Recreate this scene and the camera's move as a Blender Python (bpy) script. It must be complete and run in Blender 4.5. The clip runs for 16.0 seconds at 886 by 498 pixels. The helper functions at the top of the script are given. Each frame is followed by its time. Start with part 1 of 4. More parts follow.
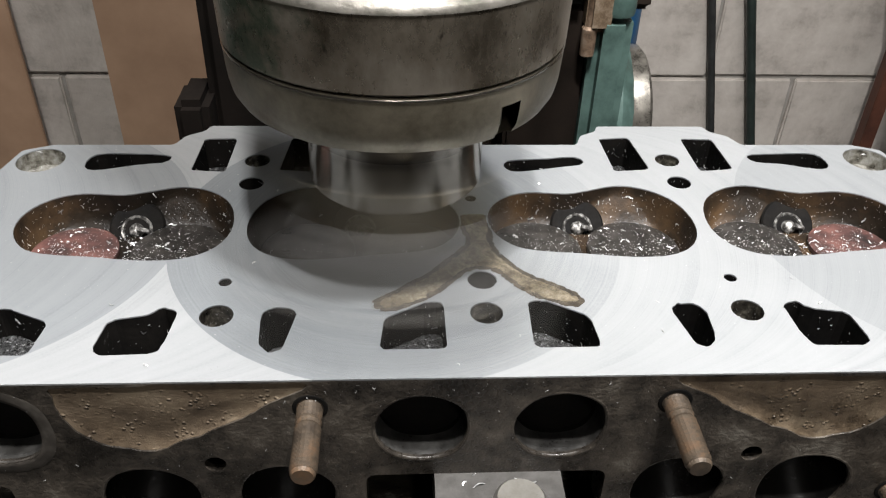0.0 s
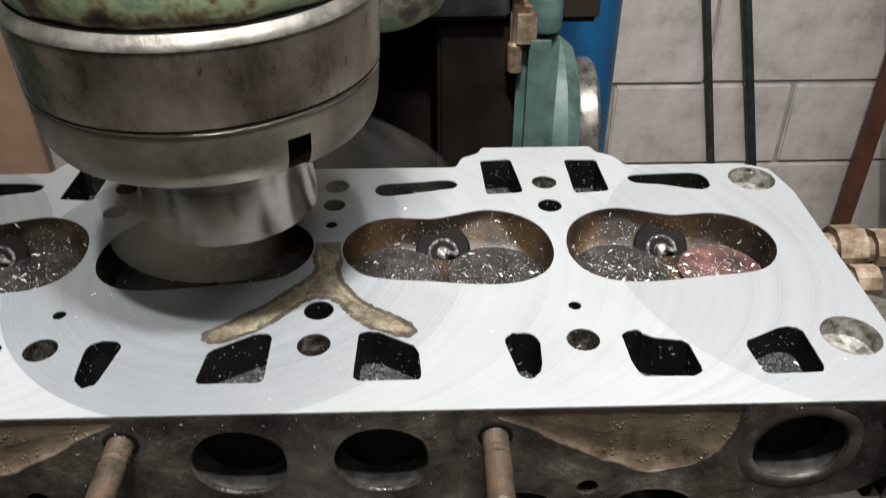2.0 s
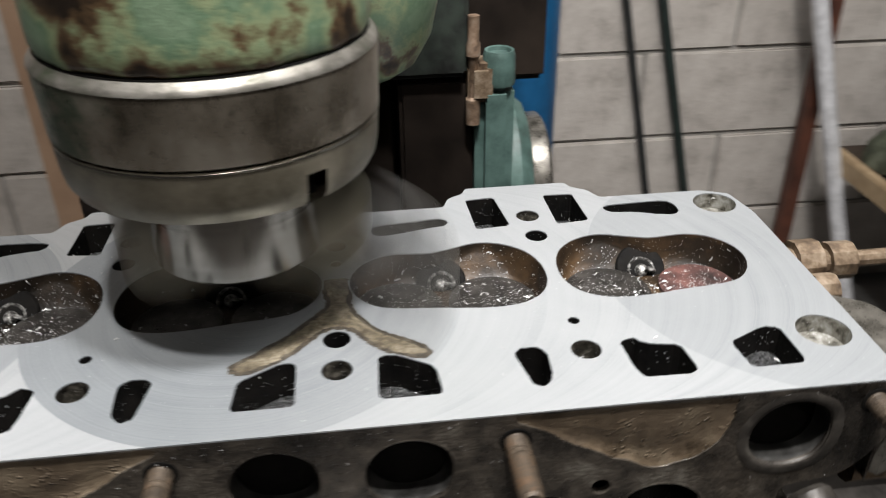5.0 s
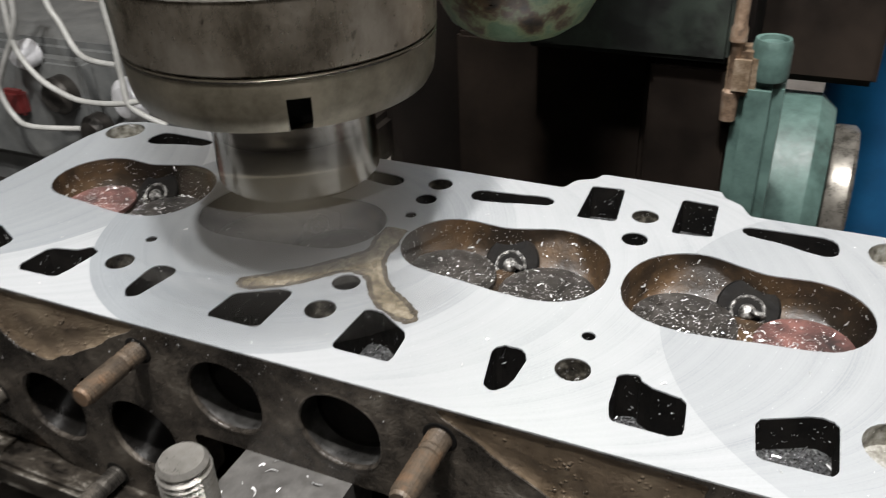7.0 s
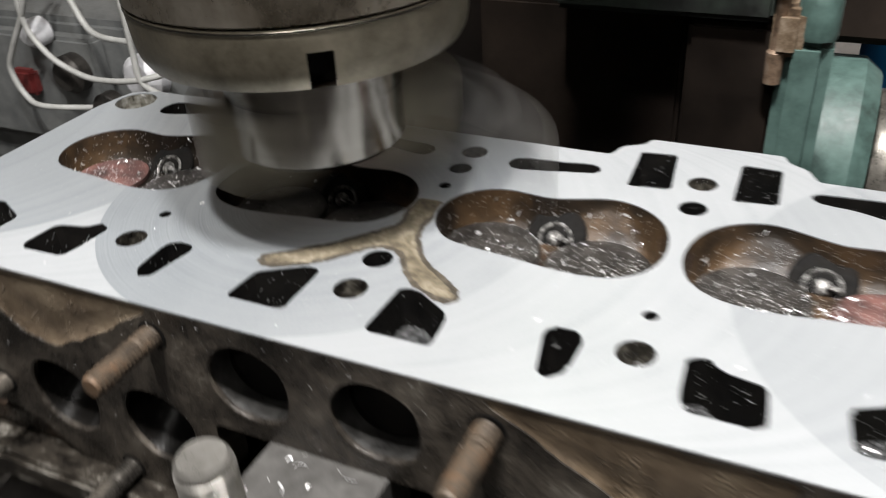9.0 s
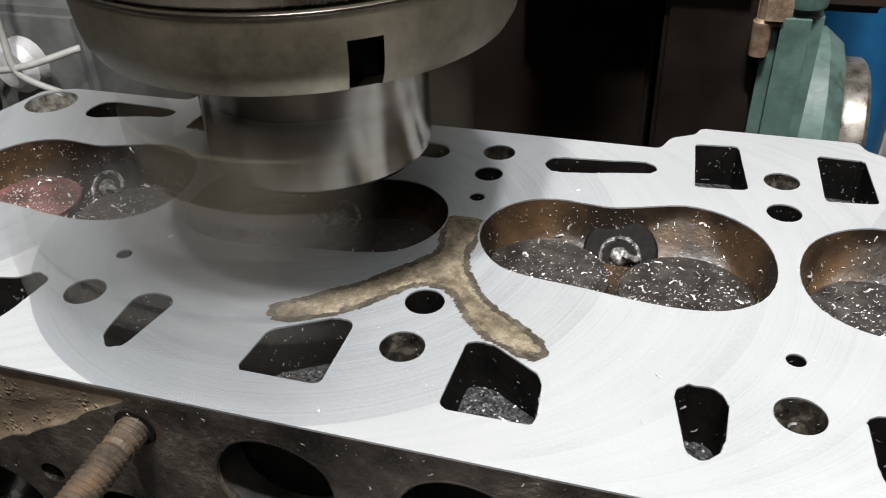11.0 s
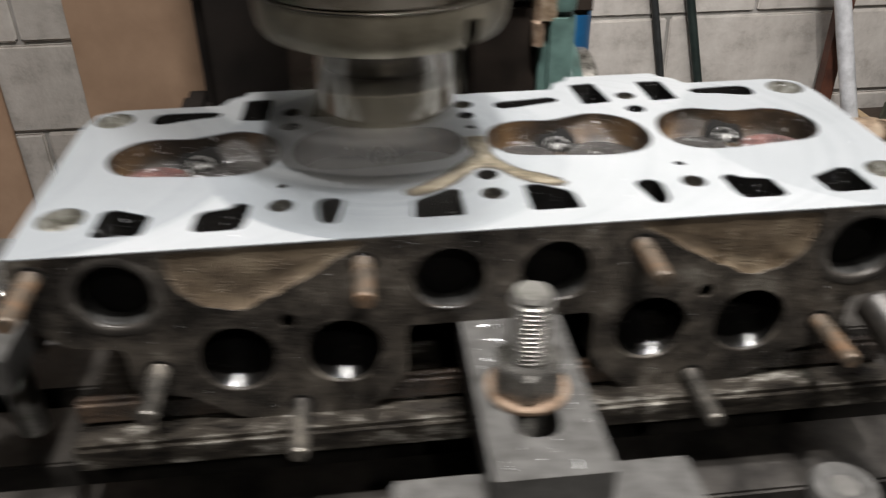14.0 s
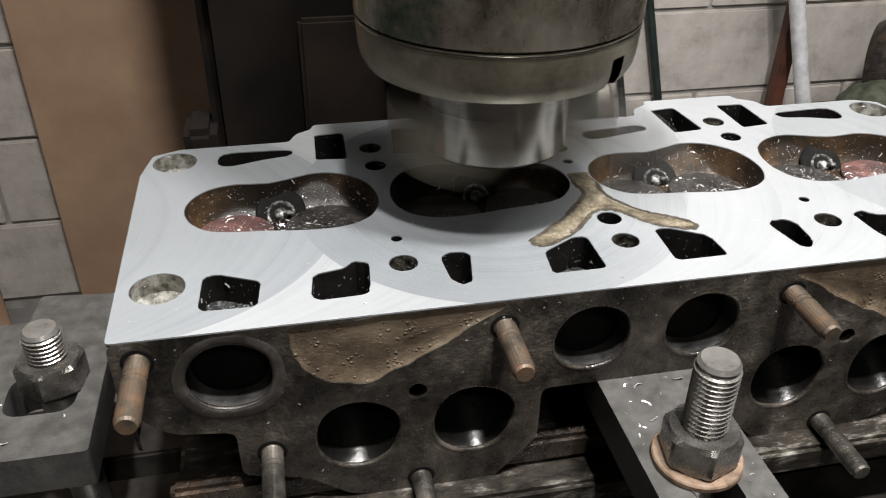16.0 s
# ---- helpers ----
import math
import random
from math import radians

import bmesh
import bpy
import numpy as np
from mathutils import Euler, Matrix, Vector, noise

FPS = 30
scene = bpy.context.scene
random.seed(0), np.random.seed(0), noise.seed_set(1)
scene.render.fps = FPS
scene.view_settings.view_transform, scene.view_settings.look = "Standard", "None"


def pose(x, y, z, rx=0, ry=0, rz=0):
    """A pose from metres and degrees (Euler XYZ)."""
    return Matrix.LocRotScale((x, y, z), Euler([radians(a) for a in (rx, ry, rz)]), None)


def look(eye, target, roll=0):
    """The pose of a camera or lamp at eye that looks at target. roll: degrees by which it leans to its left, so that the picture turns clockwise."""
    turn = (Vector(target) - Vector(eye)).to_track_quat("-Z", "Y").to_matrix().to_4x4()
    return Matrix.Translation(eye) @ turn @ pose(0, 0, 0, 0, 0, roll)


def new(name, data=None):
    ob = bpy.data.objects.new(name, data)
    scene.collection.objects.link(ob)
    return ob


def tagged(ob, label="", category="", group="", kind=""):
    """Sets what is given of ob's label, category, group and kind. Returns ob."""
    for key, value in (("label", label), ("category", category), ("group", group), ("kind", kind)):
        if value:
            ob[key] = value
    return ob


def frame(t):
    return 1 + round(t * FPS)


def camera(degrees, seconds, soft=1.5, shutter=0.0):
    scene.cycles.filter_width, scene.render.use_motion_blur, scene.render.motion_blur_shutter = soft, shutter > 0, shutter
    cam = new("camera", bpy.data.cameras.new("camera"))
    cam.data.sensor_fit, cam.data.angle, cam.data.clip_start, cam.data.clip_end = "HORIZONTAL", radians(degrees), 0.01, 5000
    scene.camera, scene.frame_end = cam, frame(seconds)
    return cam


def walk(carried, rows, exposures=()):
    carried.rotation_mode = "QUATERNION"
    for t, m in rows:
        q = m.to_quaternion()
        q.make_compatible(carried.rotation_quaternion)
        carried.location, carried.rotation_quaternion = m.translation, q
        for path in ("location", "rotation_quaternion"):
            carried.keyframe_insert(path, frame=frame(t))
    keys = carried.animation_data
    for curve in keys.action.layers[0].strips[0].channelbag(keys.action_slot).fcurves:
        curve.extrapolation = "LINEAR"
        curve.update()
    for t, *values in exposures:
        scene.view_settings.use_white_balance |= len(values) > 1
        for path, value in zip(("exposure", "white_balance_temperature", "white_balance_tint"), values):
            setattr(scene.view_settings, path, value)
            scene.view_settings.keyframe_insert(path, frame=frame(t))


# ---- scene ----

LENS = 56.4
FEED = 0.00083          # metres per second by which the table carries the head to the right
cam = camera(LENS, 16.0, 1.1, 1.0)
# seconds, eye, target, roll, as seen from the head on its table
PATH = [
    (0, (-0.0301, -0.2301, 1.1802), (0.0813, 1.3875, 0.0093), 1.92),
    (0.5, (-0.0289, -0.2288, 1.1794), (0.0740, 1.3775, -0.0077), 1.74),
    (1, (-0.0293, -0.2268, 1.1776), (0.0545, 1.3713, -0.0220), 1.68),
    (1.5, (-0.0127, -0.2304, 1.1744), (0.0370, 1.3647, -0.0310), 0.98),
    (2, (0.0376, -0.2249, 1.1847), (0.0811, 1.4067, 0.0289), -0.12),
    (2.5, (0.0256, -0.2291, 1.1806), (0.0644, 1.4214, 0.0518), -0.37),
    (3, (0.0147, -0.2178, 1.1760), (0.0696, 1.4471, 0.0692), 0.15),
    (3.5, (-0.0129, -0.2138, 1.1719), (0.1084, 1.4589, 0.0823), 1.38),
    (4, (-0.0312, -0.2306, 1.1802), (0.2193, 1.4438, 0.1156), 2.00),
    (4.5, (-0.0404, -0.2477, 1.1879), (0.3338, 1.4270, 0.1605), 2.48),
    (4.7, (-0.0238, -0.2521, 1.1870), (0.3019, 1.4406, 0.1727), 1.20),
    (6.8, (0.1373, -0.2113, 1.1652), (-0.5494, 1.3528, 0.1250), -2.22),
    (7, (0.1397, -0.2123, 1.1633), (-0.5923, 1.3381, 0.1335), -2.59),
    (7.5, (0.1511, -0.2152, 1.1591), (-0.6264, 1.3118, 0.1278), -2.89),
    (8, (0.1543, -0.2120, 1.1571), (-0.6398, 1.2996, 0.1157), -3.14),
    (8.5, (0.1600, -0.2080, 1.1521), (-0.6398, 1.2922, 0.0987), -3.88),
    (9, (0.1225, -0.1958, 1.1478), (-0.6345, 1.3141, 0.0768), -3.85),
    (9.2, (0.1067, -0.1848, 1.1440), (-0.6242, 1.3403, 0.0765), -3.94),
    (11.5, (0.0444, -0.1585, 1.1316), (-0.4254, 1.4145, -0.0108), -1.52),
    (12, (0.0256, -0.1631, 1.1316), (-0.3860, 1.4222, -0.0162), -0.82),
    (12.5, (0.0151, -0.1702, 1.1320), (-0.1473, 1.4650, -0.0081), -0.06),
    (13, (0.0233, -0.2223, 1.1474), (0.0400, 1.4481, 0.0476), -0.46),
    (13.5, (0.0223, -0.3026, 1.1600), (0.1578, 1.3859, 0.0966), -1.09),
    (14, (-0.0546, -0.3303, 1.1681), (0.1226, 1.3595, 0.1131), -0.62),
    (14.5, (-0.1092, -0.2986, 1.1781), (0.1419, 1.3766, 0.1149), -0.03),
    (15, (-0.1290, -0.2833, 1.1734), (0.1768, 1.3801, 0.1058), 0.15),
    (15.5, (-0.1302, -0.2800, 1.1725), (0.1962, 1.3785, 0.1035), 0.39),
    (16, (-0.1286, -0.2792, 1.1739), (0.2128, 1.3742, 0.1016), 0.62),
]


def fed(p, t):
    return (p[0] + FEED * t, p[1], p[2])


walk(cam, [(t, look(fed(e, t), fed(g, t), r)) for t, e, g, r in PATH], [(0.0, -0.08), (3.0, -0.10), (4.5, -0.22), (7.0, -0.02), (9.0, -0.02), (11.5, -0.14), (12.5, -0.26), (13.2, -0.20), (14.0, 0.06), (16.0, 0.05)])

from mathutils.bvhtree import BVHTree

# ---- light ----
world = bpy.data.worlds.new("world")
scene.world = world
world.use_nodes = True
world.node_tree.nodes["Background"].inputs[0].default_value = (0.9, 0.95, 1.0, 1)
world.node_tree.nodes["Background"].inputs[1].default_value = 0.01


def area(name, eye, target, power, sx, sy, colour):
    data = bpy.data.lights.new(name, "AREA")
    data.shape, data.size, data.size_y, data.energy, data.color = "RECTANGLE", sx, sy, power, colour
    ob = new(name, data)
    ob.matrix_world = look(eye, target)
    return ob


# Two unseen fills, added to brighten the wall and the far left.
area("ceiling_tube_light", (0.75, -0.20, 2.72), (0.70, 0.20, 0.0), 25, 1.2, 0.12, (1.0, 0.98, 0.96))
area("ceiling_tube_light", (-1.5, 0.1, 2.72), (-1.5, 0.25, 0.0), 3, 1.2, 0.12, (1.0, 0.98, 0.96))
# Unseen source, placed by the shadow edge on the hardboard.
area("ceiling_lamp", (-0.01, -0.45, 2.72), (0.0, 0.5, 0.6), 44, 0.07, 0.07, (1.0, 0.97, 0.94))
# Fill added behind the camera to brighten the front faces.
area("ceiling_lamp", (0.25, -1.80, 2.72), (0.25, 0.0, 0.9), 10, 0.10, 0.10, (1.0, 0.96, 0.92))
area("work_light", (0.130, -0.175, 1.98), (-0.03, 0.02, 1.0), 14.5, 0.07, 0.07, (1.0, 0.985, 0.985))

# ---- materials ----


def node_mat(name):
    m = bpy.data.materials.new(name)
    m.use_nodes = True
    nt = m.node_tree
    return m, nt, nt.nodes["Principled BSDF"]


def noise_node(nt, scale, detail=6, rough=0.6, kind="Object", stretch=None):
    co = nt.nodes.new("ShaderNodeTexCoord")
    out = co.outputs[kind]
    if stretch:
        mp = nt.nodes.new("ShaderNodeMapping")
        mp.inputs["Scale"].default_value = stretch
        nt.links.new(out, mp.inputs["Vector"])
        out = mp.outputs[0]
    n = nt.nodes.new("ShaderNodeTexNoise")
    n.inputs["Scale"].default_value, n.inputs["Detail"].default_value, n.inputs["Roughness"].default_value = scale, detail, rough
    nt.links.new(out, n.inputs["Vector"])
    return n


def ramp(nt, src, stops):
    r = nt.nodes.new("ShaderNodeValToRGB")
    e = r.color_ramp.elements
    while len(e) < len(stops):
        e.new(0.5)
    for el, (p, c) in zip(e, stops):
        el.position = p
        el.color = (*c, 1) if len(c) == 3 else c
    nt.links.new(src, r.inputs[0])
    return r


def surface(name, colours, rough=(0.4, 0.6), metal=0.0, scale=60, bump=0.2, fine=600, lo=0.35, hi=0.65, stretch=None, bump_d=0.0006, coat=0.0, detail=8, grit=0.62, shine=0.5):
    """Two or three colours mixed by a coarse noise, with a fine noise for gloss and relief."""
    m, nt, p = node_mat(name)
    big = noise_node(nt, scale, detail, grit, stretch=stretch)
    n = len(colours)
    stops = [(lo + (hi - lo) * i / max(1, n - 1), c) for i, c in enumerate(colours)]
    if n == 1:
        stops = [(0.3, tuple(v * 0.85 for v in colours[0])), (0.7, colours[0])]
    col = ramp(nt, big.outputs[0], stops)
    nt.links.new(col.outputs[0], p.inputs["Base Color"])
    small = noise_node(nt, fine, 4, 0.6, stretch=stretch)
    rr = nt.nodes.new("ShaderNodeMapRange")
    rr.inputs[1].default_value, rr.inputs[2].default_value = 0.3, 0.7
    rr.inputs[3].default_value, rr.inputs[4].default_value = rough
    mixn = nt.nodes.new("ShaderNodeMath")
    mixn.operation = "MULTIPLY_ADD"
    nt.links.new(small.outputs[0], mixn.inputs[0])
    mixn.inputs[1].default_value = 0.5
    half = nt.nodes.new("ShaderNodeMath")
    half.operation = "MULTIPLY"
    half.inputs[1].default_value = 0.5
    nt.links.new(big.outputs[0], half.inputs[0])
    nt.links.new(half.outputs[0], mixn.inputs[2])
    nt.links.new(mixn.outputs[0], rr.inputs[0])
    nt.links.new(rr.outputs[0], p.inputs["Roughness"])
    p.inputs["Metallic"].default_value = metal
    p.inputs["Coat Weight"].default_value = coat
    p.inputs["Specular IOR Level"].default_value = shine
    if bump:
        b = nt.nodes.new("ShaderNodeBump")
        b.inputs["Strength"].default_value, b.inputs["Distance"].default_value = bump, bump_d
        nt.links.new(mixn.outputs[0], b.inputs["Height"])
        nt.links.new(b.outputs[0], p.inputs["Normal"])
    return m


CX, CY, CR = -0.0303, 0.0325, 0.0850     # spindle axis and radius of the cut


def deck_material():
    """Milled aluminium: the disc being cut now, two older discs at the ends, and bright sweeps between them, their
    sheen put into the base colour.
    """
    m, nt, p = node_mat("milled_aluminium")
    L = nt.links.new

    def math_node(op, a, b):
        n = nt.nodes.new("ShaderNodeMath")
        n.operation = op
        for i, v in enumerate((a, b)):
            if isinstance(v, (int, float)):
                n.inputs[i].default_value = v
            else:
                L(v, n.inputs[i])
        return n.outputs[0]

    def disc(src, x, y, r):
        off = nt.nodes.new("ShaderNodeVectorMath")
        off.operation = "SUBTRACT"
        off.inputs[1].default_value = (x, y, 1.0)
        L(src, off.inputs[0])
        ln = nt.nodes.new("ShaderNodeVectorMath")
        ln.operation = "LENGTH"
        L(off.outputs[0], ln.inputs[0])
        return off.outputs[0], ln.outputs["Value"], math_node("LESS_THAN", ln.outputs["Value"], r)

    geo = nt.nodes.new("ShaderNodeNewGeometry")
    co = nt.nodes.new("ShaderNodeTexCoord")
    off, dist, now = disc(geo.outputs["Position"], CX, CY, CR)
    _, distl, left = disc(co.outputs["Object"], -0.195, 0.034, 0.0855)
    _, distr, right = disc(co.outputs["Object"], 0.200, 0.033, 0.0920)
    cr = nt.nodes.new("ShaderNodeVectorMath")
    cr.operation = "CROSS_PRODUCT"
    cr.inputs[0].default_value = (0, 0, 1)
    L(off, cr.inputs[1])
    nm = nt.nodes.new("ShaderNodeVectorMath")
    nm.operation = "NORMALIZE"
    L(cr.outputs[0], nm.inputs[0])
    L(nm.outputs[0], p.inputs["Tangent"])
    # tool marks: fine rings, and broad uneven sweeps
    def rings(src, scale, detail):
        n = nt.nodes.new("ShaderNodeTexNoise")
        n.noise_dimensions = "1D"
        n.inputs["Scale"].default_value, n.inputs["Detail"].default_value = scale, detail
        L(src, n.inputs["W"])
        return n.outputs[0]
    fine, broad = rings(dist, 1500, 4), rings(dist, 260, 4)
    # arcs left behind as the work fed past the tool, one bow after the other
    sep = nt.nodes.new("ShaderNodeSeparateXYZ")
    L(co.outputs["Object"], sep.inputs[0])
    dy = math_node("SUBTRACT", sep.outputs[1], CY)
    bow = math_node("SQRT", math_node("MAXIMUM", math_node("SUBTRACT", CR * CR, math_node("MULTIPLY", dy, dy)), 0.0), 0.0)
    lag = math_node("SUBTRACT", sep.outputs[0], bow)
    arcs, hair = rings(lag, 170, 5), rings(lag, 1900, 3)
    blot = noise_node(nt, 30, 6, 0.6)
    speck = noise_node(nt, 500, 3, 0.6)
    # the disc's darker tone fades out towards the finished side of the cut
    osep = nt.nodes.new("ShaderNodeSeparateXYZ")
    L(off, osep.inputs[0])
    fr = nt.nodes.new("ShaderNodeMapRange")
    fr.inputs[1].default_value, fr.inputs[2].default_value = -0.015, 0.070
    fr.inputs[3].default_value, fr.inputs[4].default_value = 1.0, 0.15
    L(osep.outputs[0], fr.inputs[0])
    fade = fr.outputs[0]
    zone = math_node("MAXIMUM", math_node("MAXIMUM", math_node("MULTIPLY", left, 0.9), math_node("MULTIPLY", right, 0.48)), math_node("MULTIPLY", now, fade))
    # how dull or bright each disc reflects is painted as base colour
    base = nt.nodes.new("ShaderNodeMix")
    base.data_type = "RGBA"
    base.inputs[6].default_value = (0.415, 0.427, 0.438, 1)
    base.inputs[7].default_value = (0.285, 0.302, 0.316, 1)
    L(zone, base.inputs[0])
    swirl = nt.nodes.new("ShaderNodeMix")
    L(now, swirl.inputs[0])
    L(math_node("ADD", math_node("MULTIPLY", arcs, 0.30), math_node("MULTIPLY", hair, 0.22)), swirl.inputs[2])
    L(math_node("ADD", math_node("MULTIPLY", broad, 0.14), math_node("MULTIPLY", fine, 0.24)), swirl.inputs[3])
    grain = noise_node(nt, 1100, 4, 0.7)
    tone = math_node("ADD", swirl.outputs[0], math_node("ADD", math_node("MULTIPLY", blot.outputs[0], 0.27), math_node("MULTIPLY", grain.outputs[0], 0.23)))
    dirt = ramp(nt, tone, [(0.36, (0.68, 0.70, 0.72)), (0.47, (0.90, 0.91, 0.91)), (0.60, (1.0, 1.0, 1.0))])
    mul = nt.nodes.new("ShaderNodeMix")
    mul.data_type, mul.blend_type = "RGBA", "MULTIPLY"
    mul.inputs[0].default_value = 0.75
    L(base.outputs[2], mul.inputs[6])
    L(dirt.outputs[0], mul.inputs[7])
    L(mul.outputs[2], p.inputs["Base Color"])
    p.inputs["Metallic"].default_value = 0.42
    rr = nt.nodes.new("ShaderNodeMapRange")
    rr.inputs[3].default_value, rr.inputs[4].default_value = 0.28, 0.44
    L(speck.outputs[0], rr.inputs[0])
    L(rr.outputs[0], p.inputs["Roughness"])
    p.inputs["Anisotropic"].default_value = 0.4
    b = nt.nodes.new("ShaderNodeBump")
    b.inputs["Strength"].default_value, b.inputs["Distance"].default_value = 0.25, 0.0001
    both = nt.nodes.new("ShaderNodeMix")
    L(now, both.inputs[0])
    L(hair, both.inputs[2])
    L(fine, both.inputs[3])
    L(both.outputs[0], b.inputs["Height"])
    L(b.outputs[0], p.inputs["Normal"])
    return m


M_DECK = deck_material()
M_CAST = surface("grimy_casting", [(0.007, 0.005, 0.004), (0.022, 0.016, 0.012), (0.065, 0.042, 0.027), (0.12, 0.092, 0.066)], (0.13, 0.5), 0.15, 38, 1.0, 500, lo=0.36, hi=0.74, bump_d=0.0028, detail=12, grit=0.76)
M_PAD = surface("oily_flange", [(0.008, 0.0068, 0.0056), (0.030, 0.0255, 0.021), (0.072, 0.061, 0.049), (0.17, 0.155, 0.13)], (0.07, 0.6), 0.2, 34, 0.7, 600, lo=0.38, hi=0.68, bump_d=0.0011, detail=12, grit=0.72)


def pebbled(name, dark, mid, pale, cell, depth):
    """As-cast skin: small lumps over blotchy colour, with oil soaked into it in places."""
    m, nt, p = node_mat(name)
    tint = noise_node(nt, 34, 10, 0.7)
    col = ramp(nt, tint.outputs[0], [(0.36, dark), (0.50, mid), (0.66, pale)])
    soak = noise_node(nt, 15, 8, 0.7)
    wet = ramp(nt, soak.outputs[0], [(0.38, (0.16, 0.14, 0.12)), (0.47, (1, 1, 1))])
    mul = nt.nodes.new("ShaderNodeMix")
    mul.data_type, mul.blend_type = "RGBA", "MULTIPLY"
    mul.inputs[0].default_value = 0.85
    nt.links.new(col.outputs[0], mul.inputs[6])
    nt.links.new(wet.outputs[0], mul.inputs[7])
    nt.links.new(mul.outputs[2], p.inputs["Base Color"])
    gl = nt.nodes.new("ShaderNodeMapRange")
    gl.inputs[1].default_value, gl.inputs[2].default_value = 0.40, 0.56
    gl.inputs[3].default_value, gl.inputs[4].default_value = 0.22, 0.7
    nt.links.new(soak.outputs[0], gl.inputs[0])
    nt.links.new(gl.outputs[0], p.inputs["Roughness"])
    co = nt.nodes.new("ShaderNodeTexCoord")
    vo = nt.nodes.new("ShaderNodeTexVoronoi")
    vo.feature = "F1"
    vo.inputs["Scale"].default_value = cell
    nt.links.new(co.outputs["Object"], vo.inputs["Vector"])
    lump = nt.nodes.new("ShaderNodeMapRange")
    lump.interpolation_type = "SMOOTHSTEP"
    lump.inputs[1].default_value, lump.inputs[2].default_value = 0.05, 0.42
    lump.inputs[3].default_value, lump.inputs[4].default_value = 1.0, 0.0
    nt.links.new(vo.outputs["Distance"], lump.inputs[0])
    few = noise_node(nt, cell * 0.3, 2, 0.5)
    some = nt.nodes.new("ShaderNodeMapRange")
    some.inputs[1].default_value, some.inputs[2].default_value = 0.48, 0.62
    nt.links.new(few.outputs[0], some.inputs[0])
    bead = nt.nodes.new("ShaderNodeMath")
    bead.operation = "MULTIPLY"
    nt.links.new(lump.outputs[0], bead.inputs[0])
    nt.links.new(some.outputs[0], bead.inputs[1])
    mix = nt.nodes.new("ShaderNodeMath")
    mix.operation = "MULTIPLY_ADD"
    mix.inputs[1].default_value = 0.35
    rough = noise_node(nt, cell * 1.6, 5, 0.7)
    nt.links.new(rough.outputs[0], mix.inputs[0])
    nt.links.new(bead.outputs[0], mix.inputs[2])
    b = nt.nodes.new("ShaderNodeBump")
    b.inputs["Strength"].default_value, b.inputs["Distance"].default_value = 0.9, depth
    nt.links.new(mix.outputs[0], b.inputs["Height"])
    nt.links.new(b.outputs[0], p.inputs["Normal"])
    return m


M_SAND = pebbled("rough_cast_skin", (0.050, 0.035, 0.022), (0.125, 0.092, 0.060), (0.20, 0.158, 0.108), 480, 0.0009)
M_BOSS = surface("oily_machined_boss", [(0.012, 0.0105, 0.009), (0.038, 0.033, 0.028), (0.085, 0.077, 0.066)], (0.35, 0.65), 0.2, 70, 0.3, 900, lo=0.34, hi=0.7, detail=10, grit=0.7)
M_MOUTH = surface("greasy_port_mouth", [(0.012, 0.0115, 0.011), (0.040, 0.039, 0.037), (0.085, 0.083, 0.08)], (0.2, 0.5), 0.3, 80, 0.4, 900, lo=0.34, hi=0.7, detail=8)
M_SLUDGE = surface("chip_laden_sludge", [(0.008, 0.008, 0.008), (0.040, 0.041, 0.042), (0.50, 0.51, 0.52)], (0.15, 0.5), 0.3, 900, 0.9, 1800, lo=0.42, hi=0.72, detail=6, grit=0.75, bump_d=0.0008)
M_BORE = surface("oily_bolt_bore", [(0.008, 0.007, 0.006), (0.05, 0.045, 0.036), (0.22, 0.205, 0.17)], (0.2, 0.5), 0.3, 260, 0.7, 900, lo=0.38, hi=0.68)
# Near-black standing in for shade in deep openings; also colours the grime line.
M_SHADE_GRIME = surface("shade_and_grime_black", [(0.0022, 0.0021, 0.0020), (0.008, 0.007, 0.006)], (0.6, 0.9), 0.0, 90, 0.5, 500, shine=0.12)
M_WET = surface("wet_black_oil", [(0.003, 0.003, 0.003), (0.010, 0.009, 0.008)], (0.14, 0.32), 0.0, 60, 0.3, 500, shine=0.28)
M_LIP = surface("machined_lip", [(0.07, 0.065, 0.055), (0.22, 0.205, 0.18)], (0.2, 0.4), 0.6, 90, 0.2, 700)
M_HOLE = surface("scaly_bore", [(0.05, 0.045, 0.035), (0.24, 0.23, 0.20), (0.42, 0.42, 0.40)], (0.35, 0.6), 0.5, 220, 0.6, 900)
M_CHAMBER = surface("burnt_chamber", [(0.004, 0.0036, 0.0031), (0.018, 0.0125, 0.0082), (0.075, 0.044, 0.021)], (0.22, 0.6), 0.0, 18, 0.6, 700, lo=0.36, hi=0.64, detail=10, grit=0.66, shine=0.22)
M_VALVE_R = surface("red_valve", [(0.018, 0.013, 0.012), (0.065, 0.030, 0.026), (0.135, 0.060, 0.050)], (0.4, 0.75), 0.05, 90, 0.5, 700, lo=0.32, hi=0.62, detail=10, grit=0.7)
M_VALVE_G = surface("grey_valve", [(0.012, 0.011, 0.010), (0.031, 0.028, 0.025), (0.066, 0.060, 0.055)], (0.2, 0.5), 0.3, 120, 0.3, 700, detail=10, grit=0.7)
M_PLUG = surface("burnt_steel", [(0.03, 0.028, 0.026), (0.20, 0.195, 0.185), (0.60, 0.59, 0.57)], (0.25, 0.55), 0.5, 500, 0.8, 1500, lo=0.4, hi=0.68, detail=6)
M_CORR = surface("corroded_patch", [(0.035, 0.026, 0.015), (0.15, 0.122, 0.078), (0.36, 0.315, 0.235)], (0.5, 0.9), 0.0, 120, 1.0, 1300, lo=0.37, hi=0.63, detail=12, grit=0.84, bump_d=0.0022)
